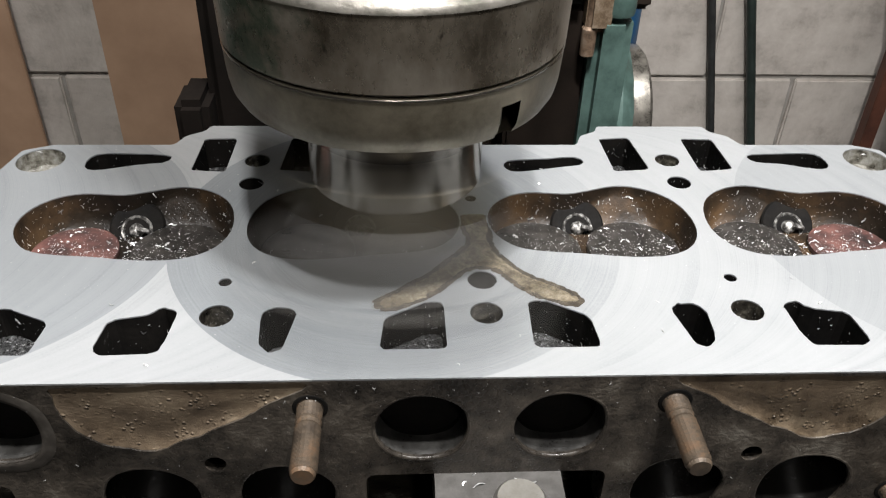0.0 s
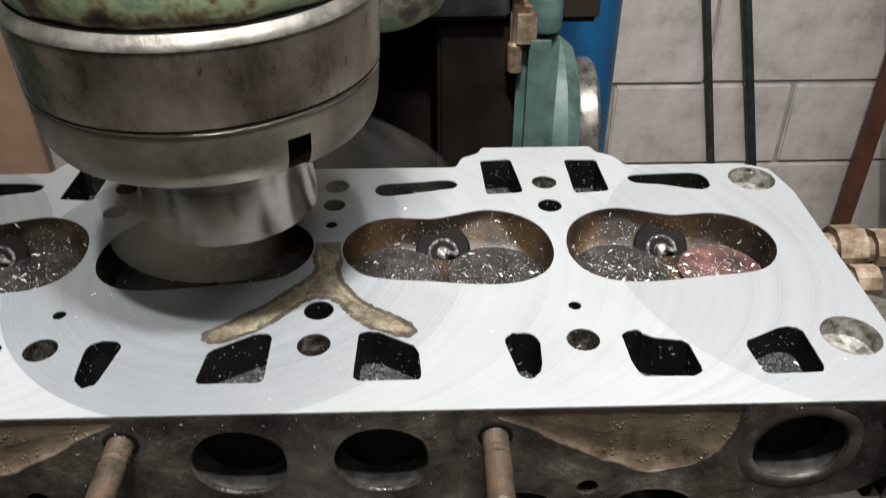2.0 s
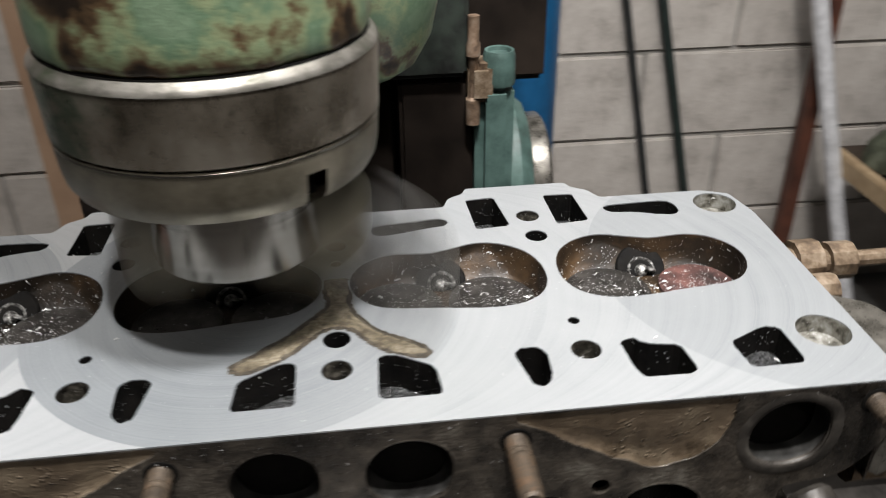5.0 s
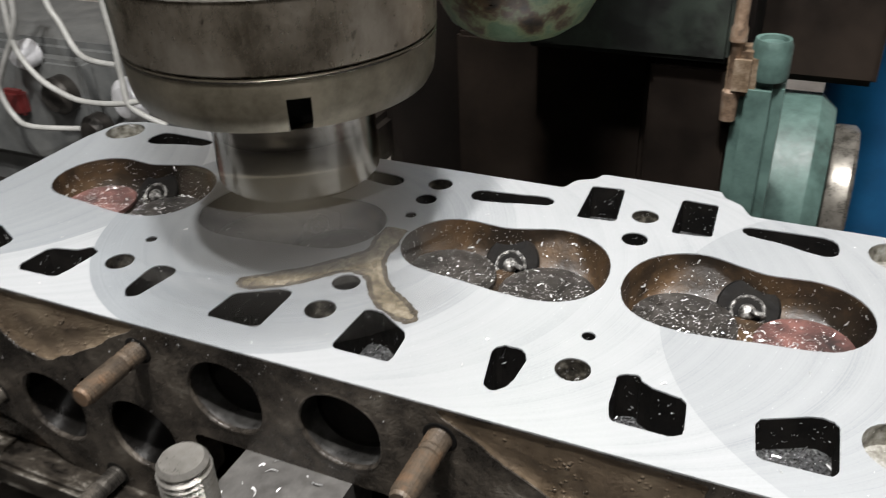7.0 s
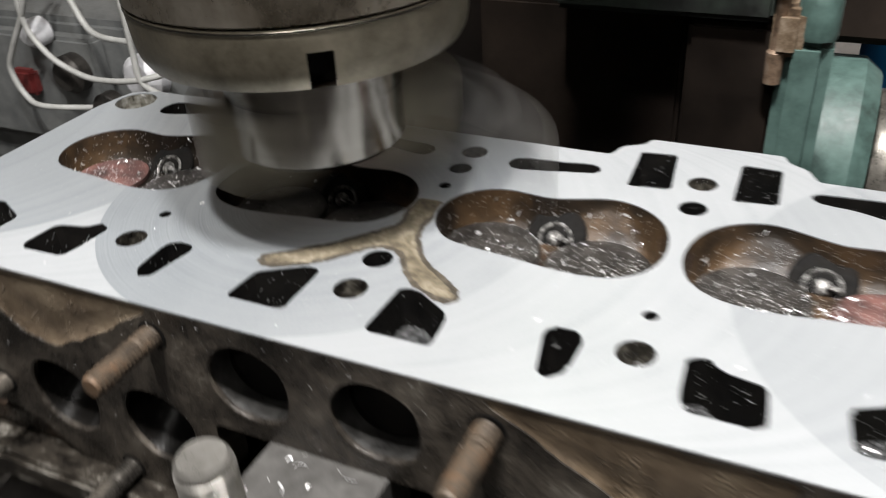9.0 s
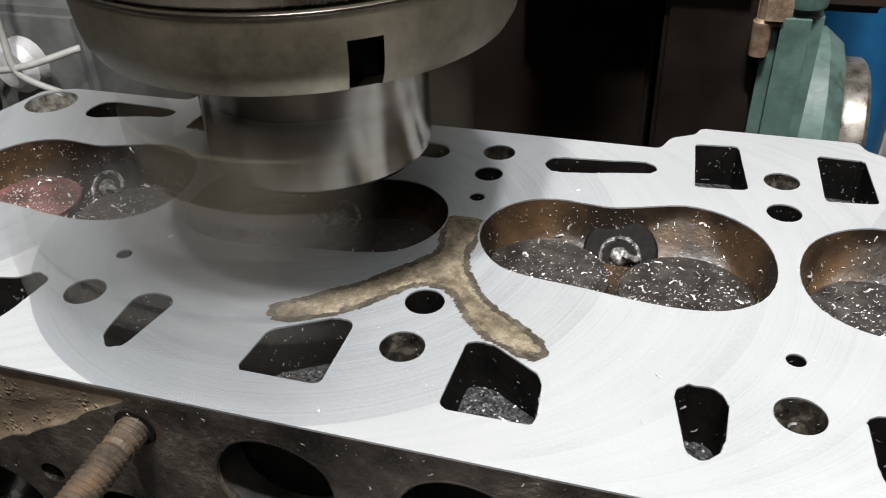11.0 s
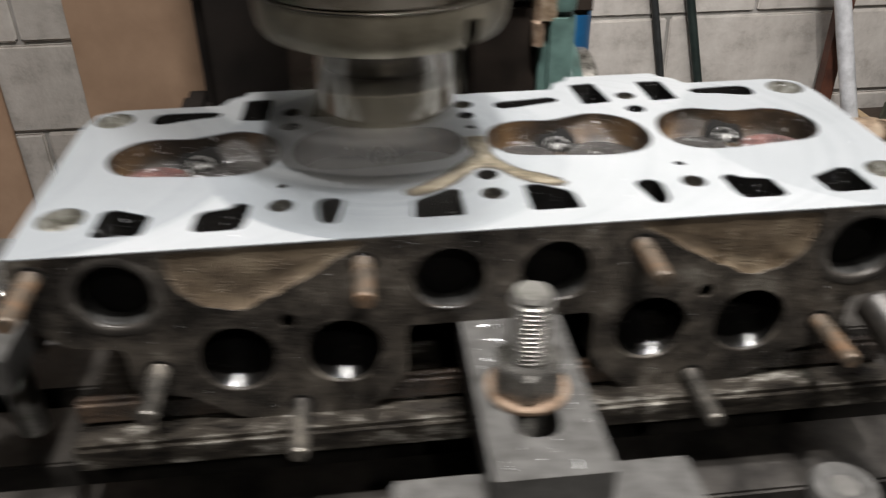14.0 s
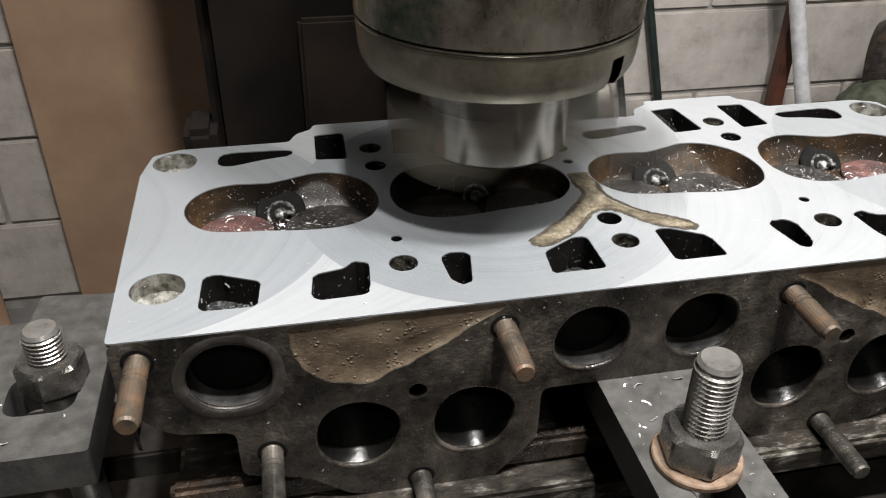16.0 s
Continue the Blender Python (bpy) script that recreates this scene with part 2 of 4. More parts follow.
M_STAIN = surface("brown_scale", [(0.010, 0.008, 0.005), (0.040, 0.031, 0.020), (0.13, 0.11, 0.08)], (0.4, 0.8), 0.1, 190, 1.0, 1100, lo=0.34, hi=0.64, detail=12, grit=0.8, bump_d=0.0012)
M_CHUCK = surface("worn_steel", [(0.11, 0.091, 0.066), (0.29, 0.252, 0.20), (0.45, 0.405, 0.34)], (0.20, 0.40), 0.9, 34, 0.3, 500, lo=0.32, hi=0.64, detail=12, grit=0.66, stretch=(1, 1, 0.6))


def tint_reflection(m, colour):
    """A coloured reflection on one flank, painted over the base colour."""
    nt = m.node_tree
    p = nt.nodes["Principled BSDF"]
    src = p.inputs["Base Color"].links[0].from_socket
    co = nt.nodes.new("ShaderNodeTexCoord")
    sep = nt.nodes.new("ShaderNodeSeparateXYZ")
    nt.links.new(co.outputs["Object"], sep.inputs[0])
    n = noise_node(nt, 55, 6, 0.65)
    a = nt.nodes.new("ShaderNodeMath")
    a.operation = "MULTIPLY_ADD"
    a.inputs[1].default_value = -9.0
    nt.links.new(sep.outputs[0], a.inputs[0])
    nt.links.new(n.outputs[0], a.inputs[2])
    r = ramp(nt, a.outputs[0], [(0.70, (0, 0, 0)), (0.88, (0.75, 0.75, 0.75)), (1.0, (0.2, 0.2, 0.2))])
    mix = nt.nodes.new("ShaderNodeMix")
    mix.data_type = "RGBA"
    mix.inputs[7].default_value = (*colour, 1)
    nt.links.new(r.outputs[0], mix.inputs[0])
    nt.links.new(src, mix.inputs[6])
    nt.links.new(mix.outputs[2], p.inputs["Base Color"])


def pit(m, scale, colour, edge):
    """Small dark pits and rubbed-in dirt, over the base colour."""
    nt = m.node_tree
    p = nt.nodes["Principled BSDF"]
    src = p.inputs["Base Color"].links[0].from_socket
    n = noise_node(nt, scale, 5, 0.72, stretch=(1, 1, 0.45))
    r = ramp(nt, n.outputs[0], [(edge - 0.07, (0.75, 0.75, 0.75)), (edge, (0, 0, 0))])
    mix = nt.nodes.new("ShaderNodeMix")
    mix.data_type = "RGBA"
    mix.inputs[7].default_value = (*colour, 1)
    nt.links.new(r.outputs[0], mix.inputs[0])
    nt.links.new(src, mix.inputs[6])
    nt.links.new(mix.outputs[2], p.inputs["Base Color"])


pit(M_CHUCK, 150, (0.030, 0.025, 0.019), 0.39)
# green mirrored in the ring's left side goes into its colour
tint_reflection(M_CHUCK, (0.030, 0.085, 0.050))
M_RING = surface("dull_steel", [(0.105, 0.092, 0.066), (0.215, 0.19, 0.143)], (0.32, 0.5), 0.6, 60, 0.15, 600, detail=10, grit=0.7)
M_HUB = surface("turned_steel", [(0.24, 0.225, 0.20), (0.38, 0.36, 0.33)], (0.10, 0.20), 1.0, 40, 0.08, 800, stretch=(1, 1, 6))
M_GREEN = surface("chipped_green_paint", [(0.018, 0.012, 0.008), (0.10, 0.062, 0.032), (0.24, 0.29, 0.16), (0.125, 0.20, 0.12), (0.18, 0.26, 0.165)], (0.25, 0.5), 0.0, 34, 0.7, 300, lo=0.37, hi=0.60, detail=9, grit=0.62)
M_CHAMFER = surface("bright_worn_chamfer", [(0.085, 0.105, 0.065), (0.17, 0.16, 0.138), (0.28, 0.265, 0.235)], (0.3, 0.5), 0.7, 60, 0.5, 500, lo=0.34, hi=0.55, detail=10, grit=0.7)
M_STUD = surface("oily_thread", [(0.02, 0.018, 0.016), (0.085, 0.078, 0.068), (0.18, 0.16, 0.135)], (0.25, 0.5), 0.6, 60, 0.2, 900, detail=10, grit=0.7)
M_RUST = surface("rusty_thread", [(0.025, 0.020, 0.016), (0.090, 0.068, 0.048), (0.165, 0.092, 0.048)], (0.35, 0.7), 0.3, 60, 0.25, 900, lo=0.36, hi=0.68, detail=10, grit=0.72)
M_BOLT = surface("bright_bolt", [(0.20, 0.19, 0.172), (0.36, 0.345, 0.32)], (0.24, 0.38), 0.7, 90, 0.1, 800)
M_NUT = surface("oily_nut_steel", [(0.10, 0.094, 0.085), (0.24, 0.228, 0.21)], (0.2, 0.36), 0.8, 80, 0.2, 800)
M_PLATE = surface("grey_steel_plate", [(0.046, 0.0435, 0.040), (0.066, 0.063, 0.059), (0.090, 0.0865, 0.081)], (0.38, 0.62), 0.3, 120, 0.3, 900, detail=10, grit=0.7)
M_WASHER = surface("rusty_washer", [(0.08, 0.055, 0.038), (0.20, 0.135, 0.09), (0.26, 0.20, 0.15)], (0.45, 0.7), 0.4, 120, 0.4, 700, detail=10, grit=0.7)
M_HOSE = surface("dark_oiled_pipe", [(0.012, 0.0105, 0.009), (0.032, 0.028, 0.024), (0.060, 0.054, 0.047)], (0.35, 0.6), 0.3, 70, 0.4, 700)
M_BRASS = surface("tarnished_fitting", [(0.05, 0.032, 0.02), (0.15, 0.105, 0.066), (0.28, 0.22, 0.16)], (0.4, 0.7), 0.3, 110, 0.5, 700, detail=10, grit=0.7)
M_CHIP = surface("aluminium_chip", [(0.45, 0.45, 0.45), (0.78, 0.78, 0.78)], (0.25, 0.4), 0.6, 200, 0, 400)
M_RAIL = surface("scuffed_rail", [(0.010, 0.0085, 0.007), (0.045, 0.038, 0.030), (0.36, 0.34, 0.30)], (0.2, 0.5), 0.5, 90, 0.6, 700, lo=0.40, hi=0.66, stretch=(0.4, 1, 1), detail=12, grit=0.75)
M_TABLE = surface("oily_table", [(0.016, 0.0145, 0.013), (0.060, 0.054, 0.048)], (0.3, 0.6), 0.5, 40, 0.3, 500)
M_BLACK = surface("black_machine_paint", [(0.0072, 0.0052, 0.0040), (0.021, 0.015, 0.0112)], (0.5, 0.8), 0.0, 12, 0.15, 200, shine=0.14)
# The black paint again, darker: the column's shade is put into the colour.
M_BODY = surface("shade_black_paint", [(0.0028, 0.0021, 0.0017), (0.0075, 0.0054, 0.0042)], (0.6, 0.85), 0.0, 12, 0.15, 200, shine=0.12)
M_DKGREEN = surface("grimy_dark_green", [(0.003, 0.003, 0.0025), (0.007, 0.009, 0.007), (0.018, 0.026, 0.019)], (0.45, 0.75), 0.0, 30, 0.4, 250)
M_CYAN = surface("pale_green_enamel", [(0.018, 0.024, 0.020), (0.045, 0.080, 0.070), (0.075, 0.128, 0.113)], (0.42, 0.65), 0.0, 26, 0.5, 250, lo=0.30, hi=0.6, detail=10, grit=0.68)
M_BLUE = surface("blue_enamel", [(0.006, 0.06, 0.15), (0.010, 0.11, 0.26)], (0.3, 0.5), 0.0, 10, 0.05, 200)
M_WALL = surface("painted_block", [(0.32, 0.292, 0.262), (0.47, 0.432, 0.395), (0.55, 0.512, 0.47)], (0.6, 0.9), 0.0, 11, 0.7, 90, lo=0.32, hi=0.62, bump_d=0.003, detail=10, grit=0.68)
# For walls and ceiling out of view, kept dark so they bounce less light.
M_DIM = surface("dark_unseen_wall", [(0.09, 0.088, 0.083), (0.16, 0.155, 0.145)], (0.7, 0.9), 0.0, 5, 0.3, 80)
M_JOINT = surface("grey_mortar", [(0.22, 0.21, 0.19), (0.34, 0.32, 0.30)], (0.8, 0.95), 0.0, 20, 0.6, 150)
M_BOARD = surface("brown_hardboard", [(0.30, 0.19, 0.122), (0.41, 0.27, 0.178)], (0.6, 0.8), 0.0, 6, 0.2, 150)
M_OXIDE = surface("worn_red_beam", [(0.05, 0.018, 0.011), (0.12, 0.042, 0.024)], (0.5, 0.7), 0.0, 18, 0.3, 200)
M_WOOD = surface("pale_timber", [(0.30, 0.21, 0.12), (0.42, 0.31, 0.19)], (0.6, 0.8), 0.0, 12, 0.3, 150, stretch=(0.25, 2, 2))
M_CRATE = surface("dirty_dark_wood", [(0.018, 0.012, 0.008), (0.055, 0.036, 0.023)], (0.6, 0.8), 0.0, 14, 0.4, 200, stretch=(0.3, 2, 2))
M_PIPE = surface("galvanised_pipe", [(0.50, 0.50, 0.51), (0.78, 0.78, 0.80)], (0.3, 0.5), 0.15, 30, 0.2, 300)
M_CABLE = surface("black_cable", [(0.012, 0.013, 0.013), (0.03, 0.032, 0.032)], (0.5, 0.7), 0.0, 40, 0.1, 300)
M_DKCABLE = surface("dark_green_cable", [(0.010, 0.017, 0.015), (0.022, 0.034, 0.030)], (0.4, 0.6), 0.0, 40, 0.1, 300)
M_WHITE = surface("white_cable", [(0.36, 0.36, 0.34), (0.48, 0.48, 0.46)], (0.4, 0.5), 0.0, 40, 0.0, 300)
M_RAG = surface("dirty_green_cloth", [(0.030, 0.034, 0.022), (0.075, 0.085, 0.055), (0.13, 0.14, 0.10)], (0.75, 0.95), 0.0, 30, 0.5, 400)
M_FLOOR = surface("concrete", [(0.12, 0.115, 0.11), (0.22, 0.21, 0.20)], (0.7, 0.9), 0.0, 6, 0.4, 90)
M_GREY = surface("grey_enamel", [(0.10, 0.105, 0.105), (0.18, 0.185, 0.18)], (0.35, 0.55), 0.0, 20, 0.2, 200)
M_DARKRED = surface("red_switch", [(0.09, 0.015, 0.015), (0.16, 0.03, 0.028)], (0.3, 0.4), 0.0, 40, 0.0, 300)

# ---- mesh helpers ----


def part(name, bm, material, parent=None, label="", smooth=False):
    me = bpy.data.meshes.new(name)
    bmesh.ops.recalc_face_normals(bm, faces=bm.faces)
    bm.to_mesh(me)
    bm.free()
    if smooth:
        for f in me.polygons:
            f.use_smooth = True
    me.materials.append(material)
    ob = new(name, me)
    if parent:
        ob.parent = parent
    if label:
        ob["label"] = label
    return ob


def thing(name, at, label, category, group=""):
    ob = new(name)
    ob.empty_display_size = 0.02
    ob.location = at
    return tagged(ob, label, category, group)


def smooth_sharp(ob, angle=35):
    me = ob.data
    bm = bmesh.new()
    bm.from_mesh(me)
    for f in bm.faces:
        f.smooth = True
    for e in bm.edges:
        if len(e.link_faces) == 2 and e.calc_face_angle(0) > radians(angle):
            e.smooth = False
    bm.to_mesh(me)
    bm.free()
    return ob


def box(bm, x0, x1, y0, y1, z0, z1, bevel=0.0, m=None):
    """An axis-aligned box with bevelled edges, added to bm."""
    vs = bmesh.ops.create_cube(bm, size=1.0)["verts"]
    bmesh.ops.scale(bm, vec=(x1 - x0, y1 - y0, z1 - z0), verts=vs)
    bmesh.ops.translate(bm, vec=((x0 + x1) / 2, (y0 + y1) / 2, (z0 + z1) / 2), verts=vs)
    if bevel:
        es = list({e for v in vs for e in v.link_edges})
        r = bmesh.ops.bevel(bm, geom=es, offset=bevel, segments=2, affect="EDGES")
        vs = list({v for f in r["faces"] for v in f.verts})
    if m is not None:
        bmesh.ops.transform(bm, matrix=m, verts=vs)
    return bm


def box_part(name, b, material, parent=None, bevel=0.001, m=None, label=""):
    bm = bmesh.new()
    box(bm, *b, bevel)
    if m is not None:
        bmesh.ops.transform(bm, matrix=m, verts=bm.verts)
    return part(name, bm, material, parent, label)


def lathe(profile, seg=64, m=None, caps=True):
    """Turns (radius, height) pairs about z."""
    bm = bmesh.new()
    rings = []
    for r, z in profile:
        rings.append([bm.verts.new((r * math.cos(2 * math.pi * k / seg), r * math.sin(2 * math.pi * k / seg), z)) for k in range(seg)])
    for a, b in zip(rings, rings[1:]):
        for k in range(seg):
            bm.faces.new((a[k], a[(k + 1) % seg], b[(k + 1) % seg], b[k]))
    if caps:
        bm.faces.new(rings[0])
        bm.faces.new(rings[-1])
    if m is not None:
        bmesh.ops.transform(bm, matrix=m, verts=bm.verts)
    return bm


def smooth_loop(pts, n=4):
    """A closed curve through the points."""
    out = []
    k = len(pts)
    for i in range(k):
        p0, p1, p2, p3 = (Vector((*pts[(i + j - 1) % k], 0)) for j in range(4))
        for s in range(n):
            t = s / n
            q = 0.5 * ((2 * p1) + (p2 - p0) * t + (2 * p0 - 5 * p1 + 4 * p2 - p3) * t * t + (3 * p1 - p0 - 3 * p2 + p3) * t ** 3)
            out.append((q.x, q.y))
    return out


def round_loop(pts, r, n=4):
    """A closed polygon with its corners rounded by r."""
    out, k = [], len(pts)
    for i in range(k):
        a, b, c = (Vector((*pts[(i + j - 1) % k], 0)) for j in range(3))
        d1, d2 = (a - b), (c - b)
        q = min(r, d1.length * 0.45, d2.length * 0.45)
        p1, p2 = b + d1.normalized() * q, b + d2.normalized() * q
        for s in range(n + 1):
            t = s / n
            v = (1 - t) ** 2 * p1 + 2 * t * (1 - t) * b + t * t * p2
            out.append((v.x, v.y))
    return out


def circle(x, y, r, n=28):
    return [(x + r * math.cos(2 * math.pi * k / n), y + r * math.sin(2 * math.pi * k / n)) for k in range(n)]


def sheet(outer, holes):
    """A flat face in z = 0 with holes, and each loop's vertices."""
    bm = bmesh.new()
    loops = []
    for lp in (outer, *holes):
        vs = [bm.verts.new((x, y, 0)) for x, y in lp]
        for a, b in zip(vs, vs[1:] + vs[:1]):
            bm.edges.new((a, b))
        loops.append(vs)
    bmesh.ops.triangle_fill(bm, use_beauty=True, use_dissolve=False, edges=list(bm.edges))
    return bm, loops


def skirt(bm, vs, dz):
    """Walls down from a loop."""
    low = [bm.verts.new((v.co.x, v.co.y, v.co.z + dz)) for v in vs]
    for i in range(len(vs)):
        j = (i + 1) % len(vs)
        bm.faces.new((vs[i], vs[j], low[j], low[i]))
    return low


def prism(outline, z0, z1, holes=()):
    bm, loops = sheet(outline, holes)
    top = list(bm.faces)
    bmesh.ops.translate(bm, vec=(0, 0, z1), verts=bm.verts)
    for vs in loops:
        skirt(bm, vs, z0 - z1)
    dup = bmesh.ops.duplicate(bm, geom=top)
    bmesh.ops.translate(bm, vec=(0, 0, z0 - z1), verts=[g for g in dup["geom"] if isinstance(g, bmesh.types.BMVert)])
    bmesh.ops.remove_doubles(bm, verts=bm.verts, dist=1e-6)
    return bm


def tube(path, r, seg=10, closed_ends=True):
    """A round bar along a smooth line through the points."""
    pts = [Vector(p) for p in path]
    line = []
    for i in range(len(pts) - 1):
        p0, p1, p2, p3 = pts[max(i - 1, 0)], pts[i], pts[i + 1], pts[min(i + 2, len(pts) - 1)]
        n = 8 if len(pts) > 2 else 1
        for s in range(n):
            t = s / n
            line.append(0.5 * ((2 * p1) + (p2 - p0) * t + (2 * p0 - 5 * p1 + 4 * p2 - p3) * t * t + (3 * p1 - p0 - 3 * p2 + p3) * t ** 3))
    line.append(pts[-1])
    bm = bmesh.new()
    rings = []
    for i, p in enumerate(line):
        d = (line[min(i + 1, len(line) - 1)] - line[max(i - 1, 0)]).normalized()
        u = d.orthogonal().normalized() if i == 0 else (u - d * u.dot(d)).normalized()
        w = d.cross(u)
        rings.append([bm.verts.new(p + r * (u * math.cos(2 * math.pi * k / seg) + w * math.sin(2 * math.pi * k / seg))) for k in range(seg)])
    for a, b in zip(rings, rings[1:]):
        for k in range(seg):
            bm.faces.new((a[k], a[(k + 1) % seg], b[(k + 1) % seg], b[k]))
    if closed_ends:
        bm.faces.new(rings[0])
        bm.faces.new(rings[-1])
    return bm


def thread_profile(r, z0, z1, pitch, depth, tip=0.001):
    """A bolt's outline with its threads, from z0 up to z1."""
    prof, z = [(r - depth, z0)], z0
    while z + pitch < z1 - tip:
        prof += [(r, z + pitch * 0.5), (r - depth, z + pitch)]
        z += pitch
    prof += [(r - depth * 0.4, z1 - tip), (r - tip, z1)]
    return prof


def hexagon(flat, rot=0.0):
    r = flat / math.sqrt(3)
    return [(r * math.cos(rot + k * math.pi / 3), r * math.sin(rot + k * math.pi / 3)) for k in range(6)]


def nut_mesh(flat, h, rot=0.0):
    """A hexagon nut with its corners turned down."""
    bm = bmesh.new()
    seg = 48
    rings = []
    for z, cut in ((0, 0.985), (h * 0.08, 1.2), (h * 0.88, 1.2), (h, 0.96)):
        ring = []
        for k in range(seg):
            a = 2 * math.pi * k / seg
            b = ((a - rot) % (math.pi / 3)) - math.pi / 6
            r = min(flat / 2 / math.cos(b), flat / 2 * cut)
            ring.append(bm.verts.new((r * math.cos(a), r * math.sin(a), z)))
        rings.append(ring)
    for a, b in zip(rings, rings[1:]):
        for k in range(seg):
            bm.faces.new((a[k], a[(k + 1) % seg], b[(k + 1) % seg], b[k]))
    bm.faces.new(rings[0])
    bm.faces.new(rings[-1])
    return bm


RIDERS = []      # what rides on the moving table, with its place at the start


def rider(ob):
    RIDERS.append((ob, tuple(ob.location)))
    return ob


# ---- the cylinder head, upside down on the table ----
Z = 1.0
mm = 0.001
head = rider(thing("cylinder_head", (0, 0, 0), "aluminium cylinder head clamped upside down, its face freshly milled", "cylinder head"))


def mirrored(loop):
    return [(-x, y) for x, y in reversed(loop)]


def scaled(loop, s=mm):
    return [(x * s, y * s) for x, y in loop]


CHAMBER = smooth_loop([(-39.5, 38), (-37, 48), (-30, 55.5), (-21, 58.5), (-12, 58), (-4, 57.5), (5, 60), (17, 63.5), (28, 61), (37, 53.5),
                       (41.5, 43), (42, 31), (38, 21), (30, 15), (20, 13), (8, 13.5), (-6, 15.5), (-20, 17), (-30, 20), (-37, 28)], 3)
SQUARE = round_loop([(14.5, -12), (20, -11.5), (34.5, -20), (36, -35.5), (14, -35.5)], 3)
SLOT = round_loop([(63.5, -17), (66, -14), (73, -14), (75.5, -18), (74.5, -32), (71, -36.5), (67, -35)], 2.5)
BEAN = round_loop([(103, -15), (109, -13), (112, -17), (124.5, -19.5), (126, -34), (123, -36.5), (105.5, -36), (104, -30)], 3)
WINDOW = round_loop([(143.5, -20.5), (159, -13), (165, -14), (165.5, -35.5), (145, -36)], 3)
SLIT_A = smooth_loop([(16.5, 80), (18.5, 84.5), (27, 86), (38, 87), (48, 88), (52, 85), (50, 81), (38, 78.5), (28, 76), (19, 75.5)], 2)
SLIT_B = smooth_loop([(127, 87), (130, 90), (144, 91), (156, 91.5), (161.5, 88), (161.5, 80), (157, 77), (150, 78.5), (140, 81.5), (130, 83)], 2)
BACK_A = round_loop([(63, 104.5), (77, 106), (80, 77), (64, 75.5)], 2)
BACK_B = round_loop([(101.5, 105), (116, 104.5), (117, 77), (102, 75.5)], 2)



def ragged(loop, amount, seed):
    r = random.Random(seed)
    return [(x + r.uniform(-amount, amount), y + r.uniform(-amount, amount)) for x, y in loop]


pockets = []
for s in (1, -1):
    f = (lambda l: l) if s == 1 else mirrored
    pockets += [("port_window", f(SQUARE), 13), ("coolant_slot", f(SLOT), 16), ("coolant_window", f(BEAN), 15), ("coolant_window", f(WINDOW), 10),
                ("coolant_slit", f(SLIT_A), 9), ("coolant_slit", f(SLIT_B), 9), ("pushrod_window", f(BACK_A), 13), ("pushrod_window", f(BACK_B), 13)]
    pockets += [("bolt_hole", circle(s * 90, -18, 5.6), 14), ("bolt_hole", circle(s * 90, 85, 5.4), 8), ("oil_hole", circle(s * 90, 66, 5.0), 14),
                ("oil_hole", circle(s * 90, 0, 2.3), 8), ("bolt_hole", circle(s * 181.5, 85.5, 10), 6), ("bolt_hole", circle(s * 180.5, -18.5, 10), 6)]
pockets += [("oil_hole", circle(0, 0, 5.2), 14), ("bolt_hole", circle(0, -18, 5.6), 11), ("bolt_hole", circle(0, 84, 5.4), 10),
            ("oil_hole", circle(0, 69, 4.6), 12), ("oil_hole", circle(0, 54, 2.4), 8)]
pockets = [(n, ragged(l, 0.22, k) if "hole" not in n else l, d) for k, (n, l, d) in enumerate(pockets)]
chambers = [(-135, CHAMBER, 1), (-45, mirrored(CHAMBER), -1), (45, CHAMBER, 1), (135, mirrored(CHAMBER), -1)]

tab = [(52, 99), (55, 107.5), (63, 112), (64.5, 117), (115.5, 117), (117, 112), (124.5, 107.5), (128.5, 99)]
outer = round_loop([(-195, -48.5), (-196, 74), (-192, 94), (-180, 99)] + [(-x, y) for x, y in reversed(tab)] + tab + [(180, 99), (192, 94), (196, 74), (195, -48.5)], 2.0, 3)

bm, loops = sheet(scaled(outer), [scaled(l) for _, l, _ in pockets] + [scaled([(x + cx, y) for x, y in l]) for cx, l, _ in chambers])
for vs in loops[1:]:
    skirt(bm, vs, -0.0005)
skirt(bm, loops[0], -0.0006)
bmesh.ops.translate(bm, vec=(0, 0, Z), verts=bm.verts)
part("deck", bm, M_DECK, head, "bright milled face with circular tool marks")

# side walls under the face
bm, loops = sheet(scaled(outer), [])
bmesh.ops.delete(bm, geom=list(bm.faces), context="FACES_ONLY")
ring0 = loops[0]
prev = ring0
for dz, inset in ((-0.004, 0.0004), (-0.03, 0.001), (-0.05, 0.002)):
    nxt = [bm.verts.new((v.co.x * (1 - inset * 4), v.co.y * (1 - inset * 4), dz)) for v in ring0]
    for i in range(len(nxt)):
        j = (i + 1) % len(nxt)
        bm.faces.new((prev[i], prev[j], nxt[j], nxt[i]))
    prev = nxt
front = [f for f in bm.faces if f.calc_center_median().y < -0.047 and abs(f.calc_center_median().x) < 0.192]
bmesh.ops.delete(bm, geom=front, context="FACES")
bmesh.ops.translate(bm, vec=(0, 0.0005, Z - 0.0006), verts=bm.verts)
part("casting_wall", bm, M_CAST, head)

